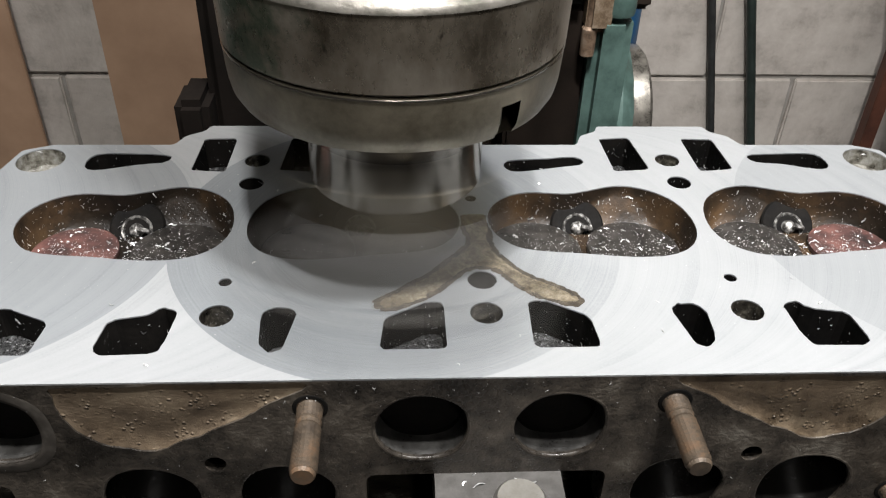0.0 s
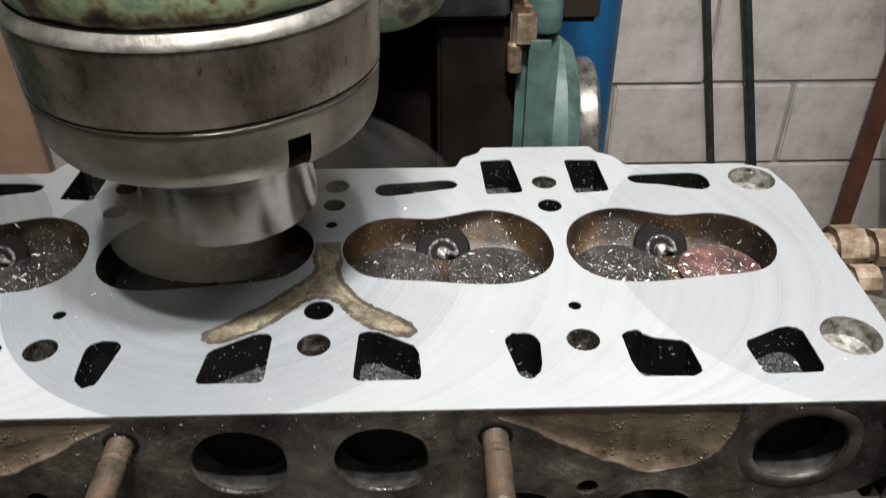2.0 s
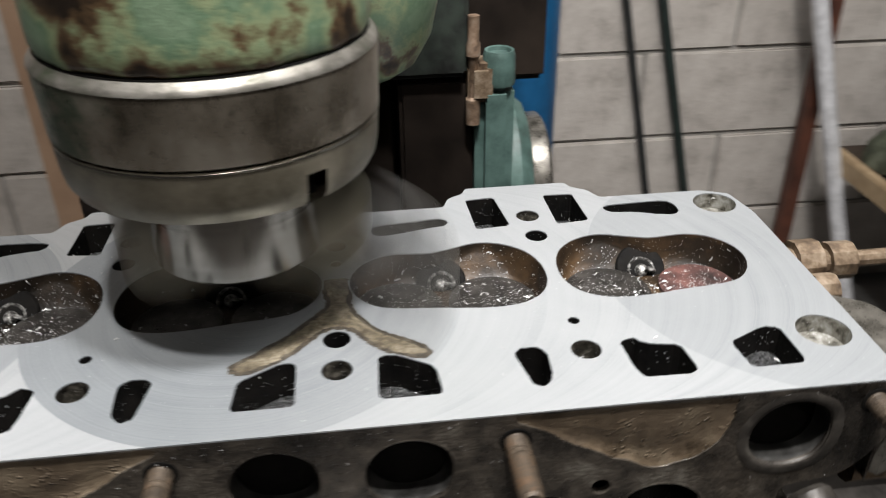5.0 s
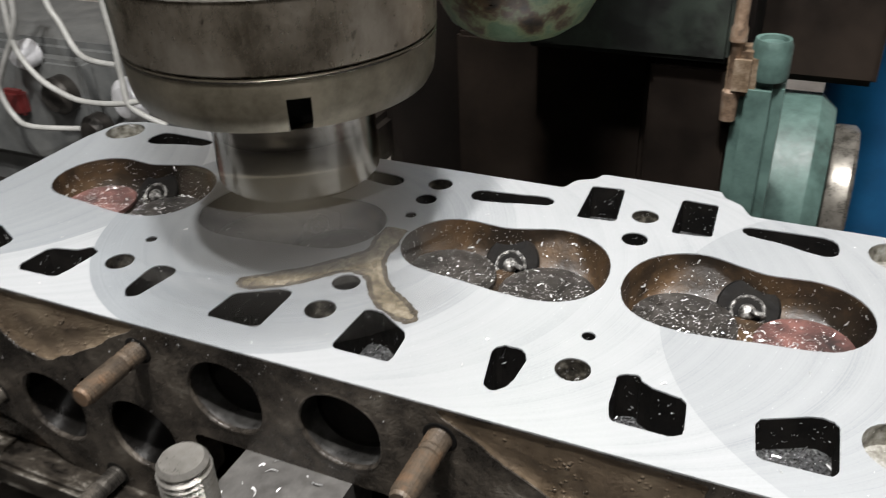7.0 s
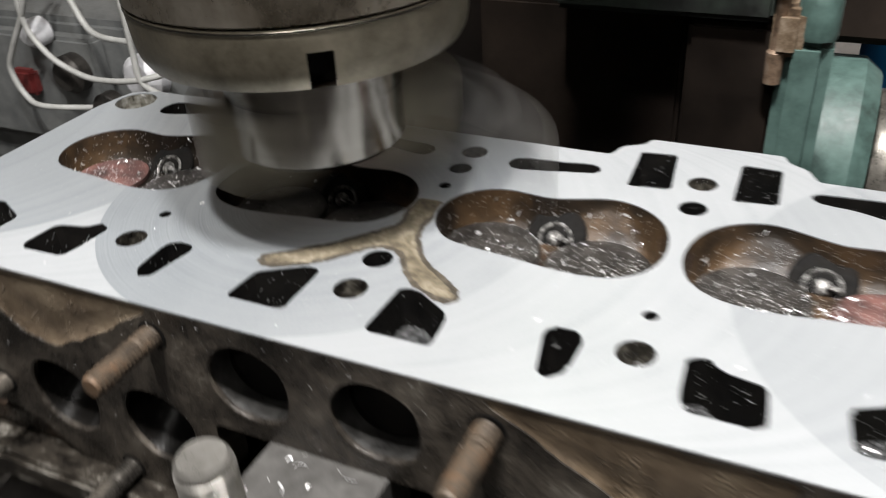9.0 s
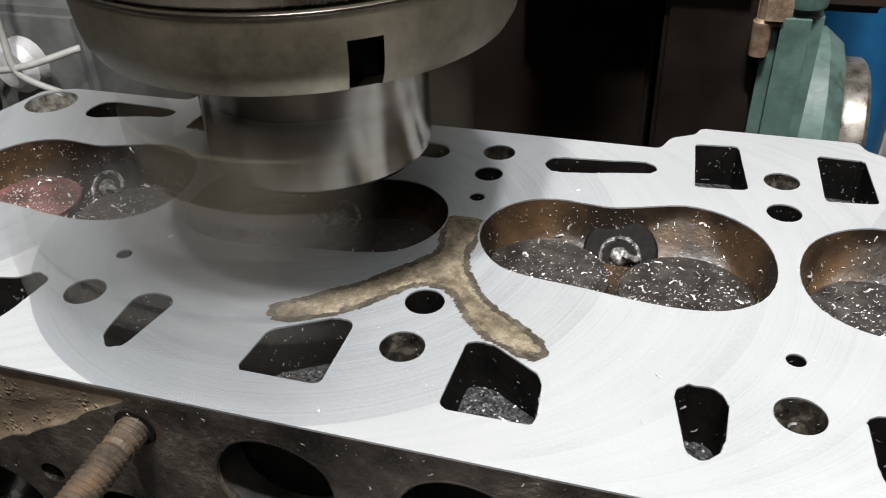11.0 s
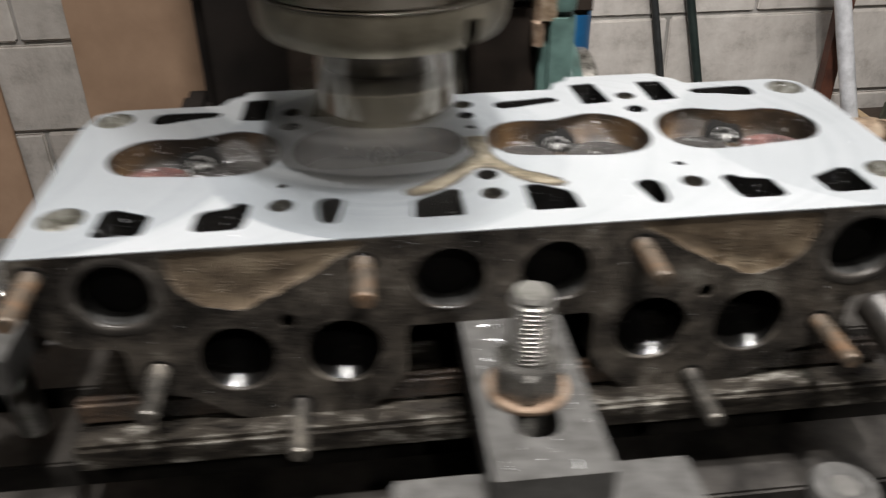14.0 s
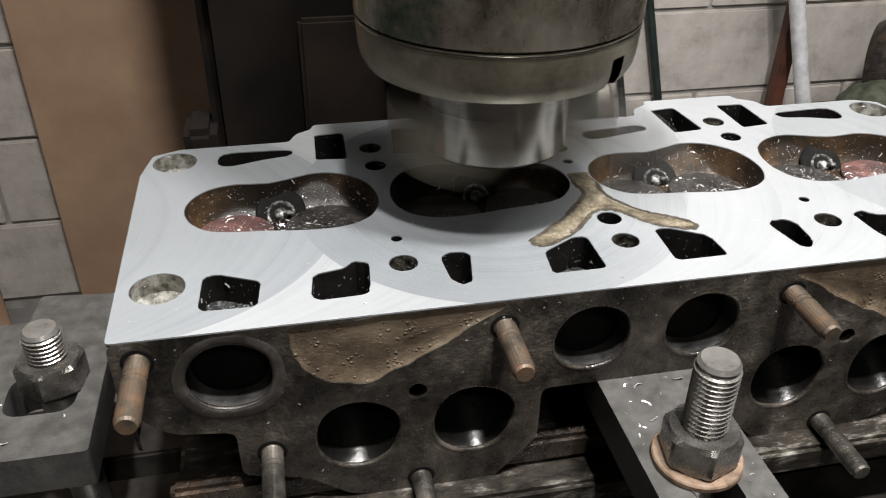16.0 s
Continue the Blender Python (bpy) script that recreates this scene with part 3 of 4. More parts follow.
# pockets under the openings
for name, lp, depth in pockets:
    bm = bmesh.new()
    vs = [bm.verts.new((x * mm, y * mm, Z - 0.0005)) for x, y in lp]
    low = skirt(bm, vs, -depth * mm - 0.0015)
    cx, cy = sum(v.co.x for v in low) / len(low), sum(v.co.y for v in low) / len(low)
    c = (cx, cy, Z - 0.002 - depth * mm - 0.001)
    rim = [tuple(v.co) for v in low]
    corner = name == "bolt_hole" and depth == 6
    if name == "bolt_hole":
        v = bm.verts.new(c)
        for i in range(len(low)):
            bm.faces.new((low[i], low[(i + 1) % len(low)], v))
    # window and oil-hole walls are coloured black in place of the shade down there
    hole = part(name, bm, M_HOLE if corner else M_BORE if name == "bolt_hole" else M_SHADE_GRIME, head,
                "pale counterbored bolt hole" if corner else "oily bolt hole" if name == "bolt_hole" else "opening lined in black for its depth")
    if name != "bolt_hole":
        # what has settled at the bottom, heaped unevenly
        bm = bmesh.new()
        rings = []
        for k in (1.0, 0.75, 0.5, 0.25):
            rings.append([bm.verts.new((cx + (x - cx) * k, cy + (y - cy) * k, z + (1.2 * mm * noise.noise((x * k * 180, y * k * 180, depth)) if k < 1 else 0.0))) for x, y, z in rim])
        for a, b in zip(rings, rings[1:]):
            for i in range(len(a)):
                bm.faces.new((a[i], a[(i + 1) % len(a)], b[(i + 1) % len(a)], b[i]))
        bm.faces.new(rings[-1])
        # oil holes get a black bottom, so their depth is in the colour
        part("sludge", bm, M_SHADE_GRIME if name == "oil_hole" else M_SLUDGE, hole, "grey sludge full of chips, plain black for depth in oil holes")


def chamber_depth(y):
    return min(12.5, max(0.0, (64 - y) * 1.15)) * mm


rng = random.Random(4)
for cx, lp, sgn in chambers:
    loop = [(x + cx, y) for x, y in lp]
    mx, my = cx, 37.5
    bm = bmesh.new()
    rings = []
    for s in (1.0, 0.995, 0.97, 0.93, 0.87, 0.78, 0.66, 0.5, 0.32, 0.15):
        ring = []
        for x, y in loop:
            px, py = mx + (x - mx) * s, my + (y - my) * s
            wall = (1 - s) * 30 * 6.0 * mm + 0.0
            ring.append(bm.verts.new((px * mm, py * mm, Z - 0.0005 - min(wall, chamber_depth(py) + 0.0015))))
        rings.append(ring)
    for a, b in zip(rings, rings[1:]):
        for k in range(len(a)):
            bm.faces.new((a[k], a[(k + 1) % len(a)], b[(k + 1) % len(a)], b[k]))
    bm.faces.new(rings[-1])
    part("combustion_chamber", bm, M_CHAMBER, head, "brown burnt combustion chamber", True)
    for side in (-1, 1):
        red = abs(cx) > 90 and side == (-1 if cx < 0 else 1)
        r = (16.5 if red else 18.5) * mm
        at = pose((cx + side * 20) * mm, 35.5 * mm, Z - 0.0150, 0, 0, 0)
        smooth_sharp(part("valve", lathe([(r * 0.3, 0.0034), (r * 0.93, 0.0034), (r, 0.0028), (r, 0.0010), (r * 0.9, 0.0)], 40, at), M_VALVE_R if red else M_VALVE_G, head,
                          "brick-red valve head" if red else "dark grey valve head"))
    at = pose(cx * mm, 52.5 * mm, Z - 0.0125, 42, 0, 0)
    # raised black disc in place of a shaded hole round the plug
    part("plug_hole", lathe([(0.0112, 0.0001), (0.0104, 0.0010), (0.0002, 0.0010)], 36, at, False), M_SHADE_GRIME, head, "black disc painted for the shaded recess round the plug")
    low = at @ pose(0, -0.0016, 0.0)
    plug = part("spark_plug", lathe([(0.0064, -0.004), (0.0064, 0.0013), (0.0060, 0.0018), (0.0054, 0.0016), (0.0050, 0.0010)], 28, low, False), M_PLUG, head, "threaded spark plug tip")
    smooth_sharp(part("plug_core", lathe([(0.0030, 0.0), (0.0029, 0.0018), (0.0022, 0.0027), (0.0010, 0.0031)], 20, low), M_PLUG, plug))
    part("plug_strap", tube([low @ Vector((0.0055, -0.001, 0.001)), low @ Vector((0.0046, -0.0008, 0.0036)), low @ Vector((0.0010, 0, 0.0042))], 0.0010, 6), M_PLUG, plug)

# the old scaly surface left between the two middle cylinders
PATCH = smooth_loop([(-38, -12), (-30, -5.5), (-18, 4.5), (-9, 15), (-3.5, 23), (-5, 32), (-6, 40), (-3, 47), (3, 47), (6, 40), (6, 32), (5.5, 23), (8, 15), (16, 3.5), (28, -5), (34, -12),
                     (28, -14.5), (17, -9), (9, 0), (5.6, 5), (0, 7), (-5.6, 5), (-10, 0), (-16, -6.5), (-22, -11.5), (-33, -16.5)], 4)


def gap_to(loop, x, y):
    """Distance to a closed line, plus inside, minus outside."""
    best, inside = 1e9, False
    for (x0, y0), (x1, y1) in zip(loop, loop[1:] + loop[:1]):
        dx, dy = x1 - x0, y1 - y0
        s = max(0.0, min(1.0, ((x - x0) * dx + (y - y0) * dy) / max(1e-9, dx * dx + dy * dy)))
        best = min(best, math.hypot(x - x0 - s * dx, y - y0 - s * dy))
        if (y0 > y) != (y1 > y) and x < x0 + (y - y0) * dx / dy:
            inside = not inside
    return best if inside else -best


def scale_mesh(loop, grow, step, height, rough, seed):
    """A crust with an uneven edge: small cells over the loop, thick in the middle and thin at the rim."""
    bm = bmesh.new()
    grid = {}
    nx, ny = int(84 / step), int(62 / step)
    for i in range(nx):
        for j in range(ny):
            x, y = -43 + i * step, -20 + j * step
            d = gap_to(loop, x, y) + grow + 0.7 * noise.noise((x * 0.35, y * 0.35, seed)) + 0.4 * noise.noise((x * 1.1, y * 1.1, seed))
            if d < 0 or math.hypot(x, y) < 5.6 or any(gap_to(l, x, y) > -0.3 for l in NEAR):
                continue
            h = height * min(1.0, 0.15 + d / 1.5) + rough * noise.noise((x * 0.9, y * 0.9, seed + 3)) * min(1.0, d)
            grid[i, j] = bm.verts.new((x * mm, y * mm, Z + 0.00004 + max(0.0, h) * mm))
    for (i, j), v in grid.items():
        q = [grid.get(k) for k in ((i + 1, j), (i + 1, j + 1), (i, j + 1))]
        if all(q):
            bm.faces.new((v, *q))
        elif q[0] and q[1]:
            bm.faces.new((v, q[0], q[1]))
        elif q[1] and q[2]:
            bm.faces.new((v, q[1], q[2]))
        elif q[0] and q[2]:
            bm.faces.new((v, q[0], q[2]))
    bmesh.ops.delete(bm, geom=[v for v in bm.verts if not v.link_faces], context="VERTS")
    return bm


NEAR = [SQUARE, mirrored(SQUARE)] + [[(x + cx, y) for x, y in l] for cx, l, _ in chambers[1:3]]
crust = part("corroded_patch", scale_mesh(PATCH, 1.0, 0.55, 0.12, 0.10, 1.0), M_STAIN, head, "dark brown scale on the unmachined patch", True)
part("pale_crust", scale_mesh(PATCH, -0.9, 0.5, 0.36, 0.34, 7.0), M_CORR, crust, "tan gritty crust", True)

# front flange with its ports
half = [(0, -45), (41, -45), (41, -71), (62, -94), (84, -96), (118, -88), (133, -76), (158, -69.5), (158, -47), (180, -44), (189, -36), (195, -26), (195, -0.7)]
flange = round_loop([(-x, y) for x, y in reversed(half[1:])] + half[1:], 4, 4)
UP = smooth_loop([(15, 0), (13, 8.5), (6, 13.5), (-2, 14.5), (-9.5, 11.5), (-14.5, 4), (-14.5, -5), (-9, -12.5), (0, -15), (9, -13), (13.5, -8)], 3)
LOW = smooth_loop([(16, 0), (14, 9), (6, 15), (-4, 16), (-12, 12), (-16, 3), (-15, -8), (-8, -15.5), (3, -17), (12, -12)], 3)
HOLLOW = smooth_loop([(58, -2.0), (70, -10.5), (84, -19), (98, -26.5), (108, -30.5), (118, -30), (127, -25), (133, -16), (135, -6), (132, -1.8), (110, -1.5), (80, -1.5)], 3)
ports = [(x, z, lp) for x, z, lp in ((-157, -20.5, UP), (-22.5, -22.5, UP), (22.5, -22.5, UP), (157, -21, UP), (-113, -56, LOW), (-67.5, -56, LOW), (67.5, -56, LOW), (113, -56, LOW))]
HOLLOW = ragged(smooth_loop(ragged(HOLLOW, 0.55, 21), 2), 0.25, 22)
fholes = [[(x + dx, z + dz) for dx, dz in lp] for x, z, lp in ports] + [HOLLOW, mirrored(HOLLOW)] + [circle(s * 90, -38, 3.6, 16) for s in (1, -1)]
FY = -0.0485
up = Matrix(((1, 0, 0, 0), (0, 0, -1, FY), (0, 1, 0, Z), (0, 0, 0, 1)))
bm, loops = sheet(scaled(flange), [scaled(l) for l in fholes])
for i, vs in enumerate(loops):
    skirt(bm, vs, -0.012 if i == 0 else -0.0012 if i in (9, 10) else -0.0030)
bmesh.ops.transform(bm, matrix=up, verts=bm.verts)
part("manifold_flange", bm, M_PAD, head, "oily dark manifold flange with oval ports")
for x, z, lp in ports:
    upper = z > -30
    # the mouth, and beyond it the passage, which climbs towards the valve in the lower ports
    steps = ((0.002, 0, 1.0), (0.006, 0, 0.97), (0.0095, 0, 0.93)) if upper else ((0.002, 0, 1.0), (0.004, 0.9, 0.99), (0.008, 3.3, 0.975), (0.014, 7.0, 0.95), (0.022, 11.5, 0.91), (0.030, 15, 0.86))
    bm = bmesh.new()
    rings = [[bm.verts.new(((x + a * k) * mm, (z + b * k + rise) * mm, -d)) for a, b in lp] for d, rise, k in steps]
    for u, v in zip(rings, rings[1:]):
        for k in range(len(u)):
            bm.faces.new((u[k], u[(k + 1) % len(u)], v[(k + 1) % len(u)], v[k]))
    if not upper:
        bm.faces.new(rings[-1])
    bmesh.ops.transform(bm, matrix=up, verts=bm.verts)
    mouth = part("port", bm, M_MOUTH if upper else M_WET, head, "greasy grey port mouth" if upper else "black port wet with oil", True)
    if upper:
        # shallow black cap: the port's fall into darkness is put into its colour
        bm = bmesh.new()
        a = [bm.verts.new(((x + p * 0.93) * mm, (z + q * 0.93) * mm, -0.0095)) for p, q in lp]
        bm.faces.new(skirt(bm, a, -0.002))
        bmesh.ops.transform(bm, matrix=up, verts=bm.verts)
        part("passage", bm, M_SHADE_GRIME, mouth, "black cap standing for the dark passage")
    end = abs(x) > 150
    bm = bmesh.new()
    shape = ((0.985, -0.0010), (1.01, 0.00012), (1.10, 0.00022), (1.26, 0.00022), (1.29, 0.00008)) if end else ((0.985, -0.0008), (1.012, 0.00008), (1.05, 0.00012), (1.06, 0.00005))
    rings = [[bm.verts.new(((x + p * k) * mm, min(z + q * k, -2.0) * mm, h)) for p, q in lp] for k, h in shape]
    for u, v in zip(rings, rings[1:]):
        for k in range(len(u)):
            bm.faces.new((u[k], u[(k + 1) % len(u)], v[(k + 1) % len(u)], v[k]))
    bmesh.ops.transform(bm, matrix=up, verts=bm.verts)
    part("port_rim", bm, M_BOSS if end else M_PAD, head, "worn boss round the port" if end else "", smooth=True)
for s in (1, -1):
    lp = HOLLOW if s == 1 else mirrored(HOLLOW)
    bm = bmesh.new()
    mx, mz = s * 102, -14
    rings = []
    for k, d in ((1.04, 0.0004), (0.97, 0.0008), (0.88, 0.0013), (0.5, 0.0016), (0.2, 0.0016)):
        rings.append([bm.verts.new(((mx + (x - mx) * k) * mm, (mz + (z - mz) * k) * mm, -0.0006 - (d - 0.0006) * min(1.0, max(0.1, -z * k / 14)))) for x, z in lp])
    for a, b in zip(rings, rings[1:]):
        for k in range(len(a)):
            bm.faces.new((a[k], a[(k + 1) % len(a)], b[(k + 1) % len(a)], b[k]))
    bm.faces.new(rings[-1])
    bmesh.ops.transform(bm, matrix=up, verts=bm.verts)
    part("cast_hollow", bm, M_SAND, head, "rough tan as-cast hollow", True)

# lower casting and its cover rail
# inner casting is near-black so the space behind the flange reads as shaded
box_part("lower_casting", (-0.184, 0.184, 0.004, 0.090, Z - 0.088, Z - 0.052), M_SHADE_GRIME, head, 0.004)
box_part("rail_wall", (-0.187, 0.187, -0.046, -0.038, Z - 0.0895, Z - 0.0765), M_CAST, head, 0.002, label="grimy cast wall above the rail")
box_part("cover_rail", (-0.187, 0.187, -0.060, 0.096, Z - 0.104, Z - 0.090), M_RAIL, head, 0.002, label="worn bright-edged cover rail")

# studs
for x, z, tipz, ln in ((-186, -9, 0, 31), (-57.5, -12, 0, 27), (58.5, -12, 0, 27), (186, -9, 0, 31), (-146, -59, 0, 30), (146, -59, 0, 30), (-89, -84, 0, 32), (90, -85, 0, 32)):
    prof = [(0.0046, -0.0003), (0.0044, 0.0002), (0.0038, 0.0003)] + thread_profile(0.0042, 0.0008, ln * mm * 0.24, 0.0015, 0.0008, 0.0) + [(0.0038, ln * mm * 0.25), (0.0038, ln * mm * 0.31)] + thread_profile(0.0042, ln * mm * 0.32, ln * mm, 0.0015, 0.0010)
    # flat black ring stands for the shaded gap at the stud's base
    ring = lathe([(0.0043, 0.0003), (0.0053, 0.0002), (0.0056, 0.0)], 24, up @ pose(x * mm, z * mm, 0.0001), False)
    part("stud_hole", ring, M_SHADE_GRIME, head, "black ring painted for the gap round the stud")
    part("stud", lathe(prof, 20, up @ pose(x * mm, z * mm, 0)), M_STUD if z < -80 or x == -146 else M_RUST, head, "oily grey threaded stud" if z < -80 or x == -146 else "rusty threaded stud")


# ---- chips lying about ----


def chips(name, spots, material, seed):
    """Curled slivers, joined; each spot is a place, the way it faces, and a size."""
    r = random.Random(seed)
    verts, faces = [], []
    for at, up_dir, size in spots:
        at, nz = Vector(at), Vector(up_dir).normalized()
        u = nz.orthogonal().normalized()
        v = nz.cross(u)
        a, n = r.uniform(0, 6.28), r.choice((2, 3)) if size < 0.001 else r.choice((4, 5))
        bend, w = r.uniform(-2.4, 2.4), max(0.00007, size * r.uniform(0.05, 0.13))
        p, tilt, base = at.copy(), r.uniform(-0.1, 0.5), len(verts)
        st = size / n
        for k in range(n + 1):
            along = u * math.cos(a) + v * math.sin(a)
            side = nz.cross(along)
            verts += [tuple(p - side * w), tuple(p + side * w + nz * w * r.uniform(0.2, 1.4))]
            p = p + along * st + nz * st * tilt * (1 if k < n / 2 else -1)
            a += bend / n
        for k in range(n):
            q = base + 2 * k
            faces.append((q, q + 1, q + 3, q + 2))
    me = bpy.data.meshes.new(name)
    me.from_pydata(verts, [], faces)
    me.materials.append(material)
    return me


def drop_tree(obs):
    """All faces of some still parts, for dropping chips on."""
    verts, polys = [], []
    for ob in obs:
        k = len(verts)
        verts += [tuple(v.co) for v in ob.data.vertices]
        polys += [[k + i for i in f.vertices] for f in ob.data.polygons]
    return BVHTree.FromPolygons(verts, polys)


tree = drop_tree([ob for ob in head.children if ob.name.split(".")[0] in (
    "combustion_chamber", "valve", "spark_plug", "port_window", "coolant_slot", "coolant_window", "coolant_slit", "pushrod_window", "bolt_hole", "oil_hole", "deck")]
                 + [k for ob in head.children for k in ob.children if k.name.split(".")[0] == "sludge"])
FINE = (0.0003, 0.00035, 0.0004, 0.0005, 0.0006, 0.0007, 0.0009)
LONG = (0.0012, 0.0018, 0.0026)
spots = []


def drop(x, y, sizes, low=True):
    """A chip falls aslant onto what lies below."""
    lean = Vector((rng.uniform(-0.9, 0.9), rng.uniform(-0.5, 1.1), -1.0)).normalized()
    start = Vector((x * mm, y * mm, Z + 0.0004)) if low else Vector((x * mm, y * mm, Z + 0.01))
    hit, nrm, _, _ = tree.ray_cast(start, lean, 0.08)
    if hit is None or (low and hit.z > Z - 0.001):
        return
    if nrm.dot(lean) > 0:
        nrm = -nrm
    spots.append((hit + nrm * 0.00022, nrm, rng.choice(sizes)))


for cx, lp, sgn in chambers:
    for _ in range(90 if cx == -45 else 2100):
        x, y = rng.uniform(cx - 41, cx + 41), rng.choice((rng.uniform(14, 62), rng.gauss(22, 6)))
        drop(x, y, FINE if rng.random() < 0.93 else LONG)
    for _ in range(0 if cx == -45 else 50):
        t, r0 = rng.uniform(0, 6.28), rng.gauss(6.3, 1.2)
        drop(cx + r0 * math.cos(t), 51 + 0.8 * r0 * math.sin(t), FINE)
for name, lp, depth in pockets:
    xs, ys = [p[0] for p in lp], [p[1] for p in lp]
    n = 110 if "window" in name else 55 if "sl" in name else 50 if name == "bolt_hole" else 14
    for _ in range(n):
        drop(rng.uniform(min(xs), max(xs)), rng.uniform(min(ys), max(ys)), FINE if rng.random() < 0.92 else LONG)
for _ in range(900):
    drop(rng.uniform(-190, 190), rng.uniform(-46, 96), (0.0002, 0.0003, 0.0004, 0.0005, 0.0016) if rng.random() < 0.3 else (0.0002, 0.0003), False)
for _ in range(420):
    x, z = rng.uniform(-188, 188), rng.uniform(-92, -1.5)
    if rng.random() < 0.4:
        z = -1.0 - abs(rng.gauss(0, 6))
    if gap_to(flange, x, z) > 1 and all(gap_to(l, x, z) < -1 for l in fholes):
        spots.append(((x * mm, FY - 0.0002, Z + z * mm), (0, -1, 0), rng.choice((0.0002, 0.0003, 0.0003, 0.0005, 0.0012))))
ob = new("swarf", chips("swarf", spots, M_CHIP, 7))
ob.parent = head
tagged(ob, "bright aluminium chips scattered over the head", kind="stuff")

# ---- fittings at the far end of the head ----
OUTLET = smooth_loop([(193, 2), (204, 1), (210, -5), (213, -17), (212, -32), (207, -42), (193, -46)], 4)
bm = prism(scaled(OUTLET), Z - 0.046, Z - 0.0016)
smooth_sharp(part("water_outlet", bm, M_LIP, head, "grey cast water outlet flush with the face"))


def fitting(at, sizes):
    """A run of hexagon and round collars along x."""
    prof, x = [(0.003, 0.0)], 0.0
    for r, ln in sizes:
        prof += [(r, x), (r, x + ln)]
        x += ln
    return smooth_sharp(part("pipe_fitting", lathe(prof + [(0.002, x)], 10, at), M_BRASS, head, "tarnished threaded pipe fitting"))


fitting(pose(0.194, 0.058, Z - 0.020, 0, 90, 0), ((0.010, 0.010), (0.0075, 0.006), (0.011, 0.012), (0.006, 0.005), (0.009, 0.012), (0.004, 0.024)))
fitting(pose(0.194, 0.040, Z - 0.024, 0, 90, 0), ((0.009, 0.012), (0.006, 0.006), (0.008, 0.010)))
fitting(pose(0.196, -0.030, Z - 0.058, 0, 90, 0), ((0.008, 0.022), (0.0065, 0.004), (0.004, 0.03)))
PIPE = look((0.1655, -0.053, Z - 0.046), (0.1765, -0.104, Z - 0.0685))
smooth_sharp(part("hose_pipe", lathe([(0.0070, -0.056), (0.0085, -0.056), (0.0088, -0.054), (0.0088, -0.002), (0.0070, 0.0)], 28, PIPE), M_HOSE, head, "grey steel water pipe"))
# lining coloured near-black, so the pipe looks dark inside
part("pipe_bore", lathe([(0.0071, -0.0558), (0.0071, -0.036), (0.002, -0.036)], 20, PIPE, False), M_SHADE_GRIME, head)

# ---- clamps ----
TABLE_Z = 0.860


def clamp(name, at, size, slot, bolt_xy, bolt_top, plate_top, turn, label, heel, washer=True, shape=None):
    """A slotted strap with its bolt, nut, washer and heel block."""
    g = rider(thing(name, at, label, "clamp", "clamps on the table"))
    m = pose(0, 0, 0, 0, 0, turn)
    x0, x1, y0, y1 = size
    th = 0.018
    zt = plate_top - at[2]
    outline = round_loop(shape or [(x0, y0), (x1, y0), (x1, y1), (x0, y1)], 0.002, 3)
    sl = round_loop([(slot[0], slot[1]), (slot[2], slot[1]), (slot[2], slot[3]), (slot[0], slot[3])], 0.008, 5)
    bm = prism(outline, zt - th, zt, [sl])
    bmesh.ops.transform(bm, matrix=m, verts=bm.verts)
    part("strap", bm, M_PLATE, g, "grey slotted steel strap")
    bx, by = bolt_xy
    bt = bolt_top - at[2]
    part("bolt", lathe(thread_profile(0.0078, 0.004, bt, 0.002, 0.0013, 0.0016), 28, m @ pose(bx, by, 0)), M_BOLT, g, "bright threaded bolt")
    wt = 0.0028 if washer else 0.0
    if washer:
        part("washer", lathe([(0.008, zt), (0.0155, zt), (0.016, zt + 0.0006), (0.016, zt + 0.0022), (0.0155, zt + 0.0028), (0.008, zt + 0.0028)], 40, m @ pose(bx, by, 0), False), M_WASHER, g, "rusty round washer")
    bm = nut_mesh(0.0245, 0.0135, 0.35)
    bmesh.ops.transform(bm, matrix=m @ pose(bx, by, zt + wt), verts=bm.verts)
    part("nut", bm, M_NUT, g, "oily hexagon nut")
    hx0, hx1, hy0, hy1 = heel
    bm = box(bmesh.new(), hx0, hx1, hy0, hy1, 0, zt - th - 0.0005, 0.0015)
    bmesh.ops.transform(bm, matrix=m, verts=bm.verts)
    part("heel_block", bm, M_PLATE, g, "steel packing block")
    r = random.Random(int(1000 * (x1 - x0)))
    loose = []
    for _ in range(46):
        x, y = r.uniform(x0 + 0.003, x1 - 0.003), r.uniform(y0 + 0.003, y1 - 0.003)
        if slot[0] - 0.001 < x < slot[2] + 0.001 and slot[1] - 0.001 < y < slot[3] + 0.001 or math.hypot(x - bx, y - by) < 0.018:
            continue
        loose.append(((x, y, zt + 0.0002), (0, 0, 1), r.choice((0.0008, 0.0012, 0.002, 0.0045))))
    ob = new("swarf", chips("swarf", loose, M_CHIP, 3))
    ob.parent = g
    tagged(ob, "curled bright chips lying on the strap", kind="stuff")
    return g


clamp("strap_clamp", (0, -0.05, TABLE_Z), (-0.018, 0.025, -0.089, 0.014), (-0.006, -0.070, 0.011, -0.030), (0.002, -0.044), 1.001, 0.955, 0,
      "slotted strap clamp bolted against the front of the head", (-0.052, 0.060, -0.118, -0.066))
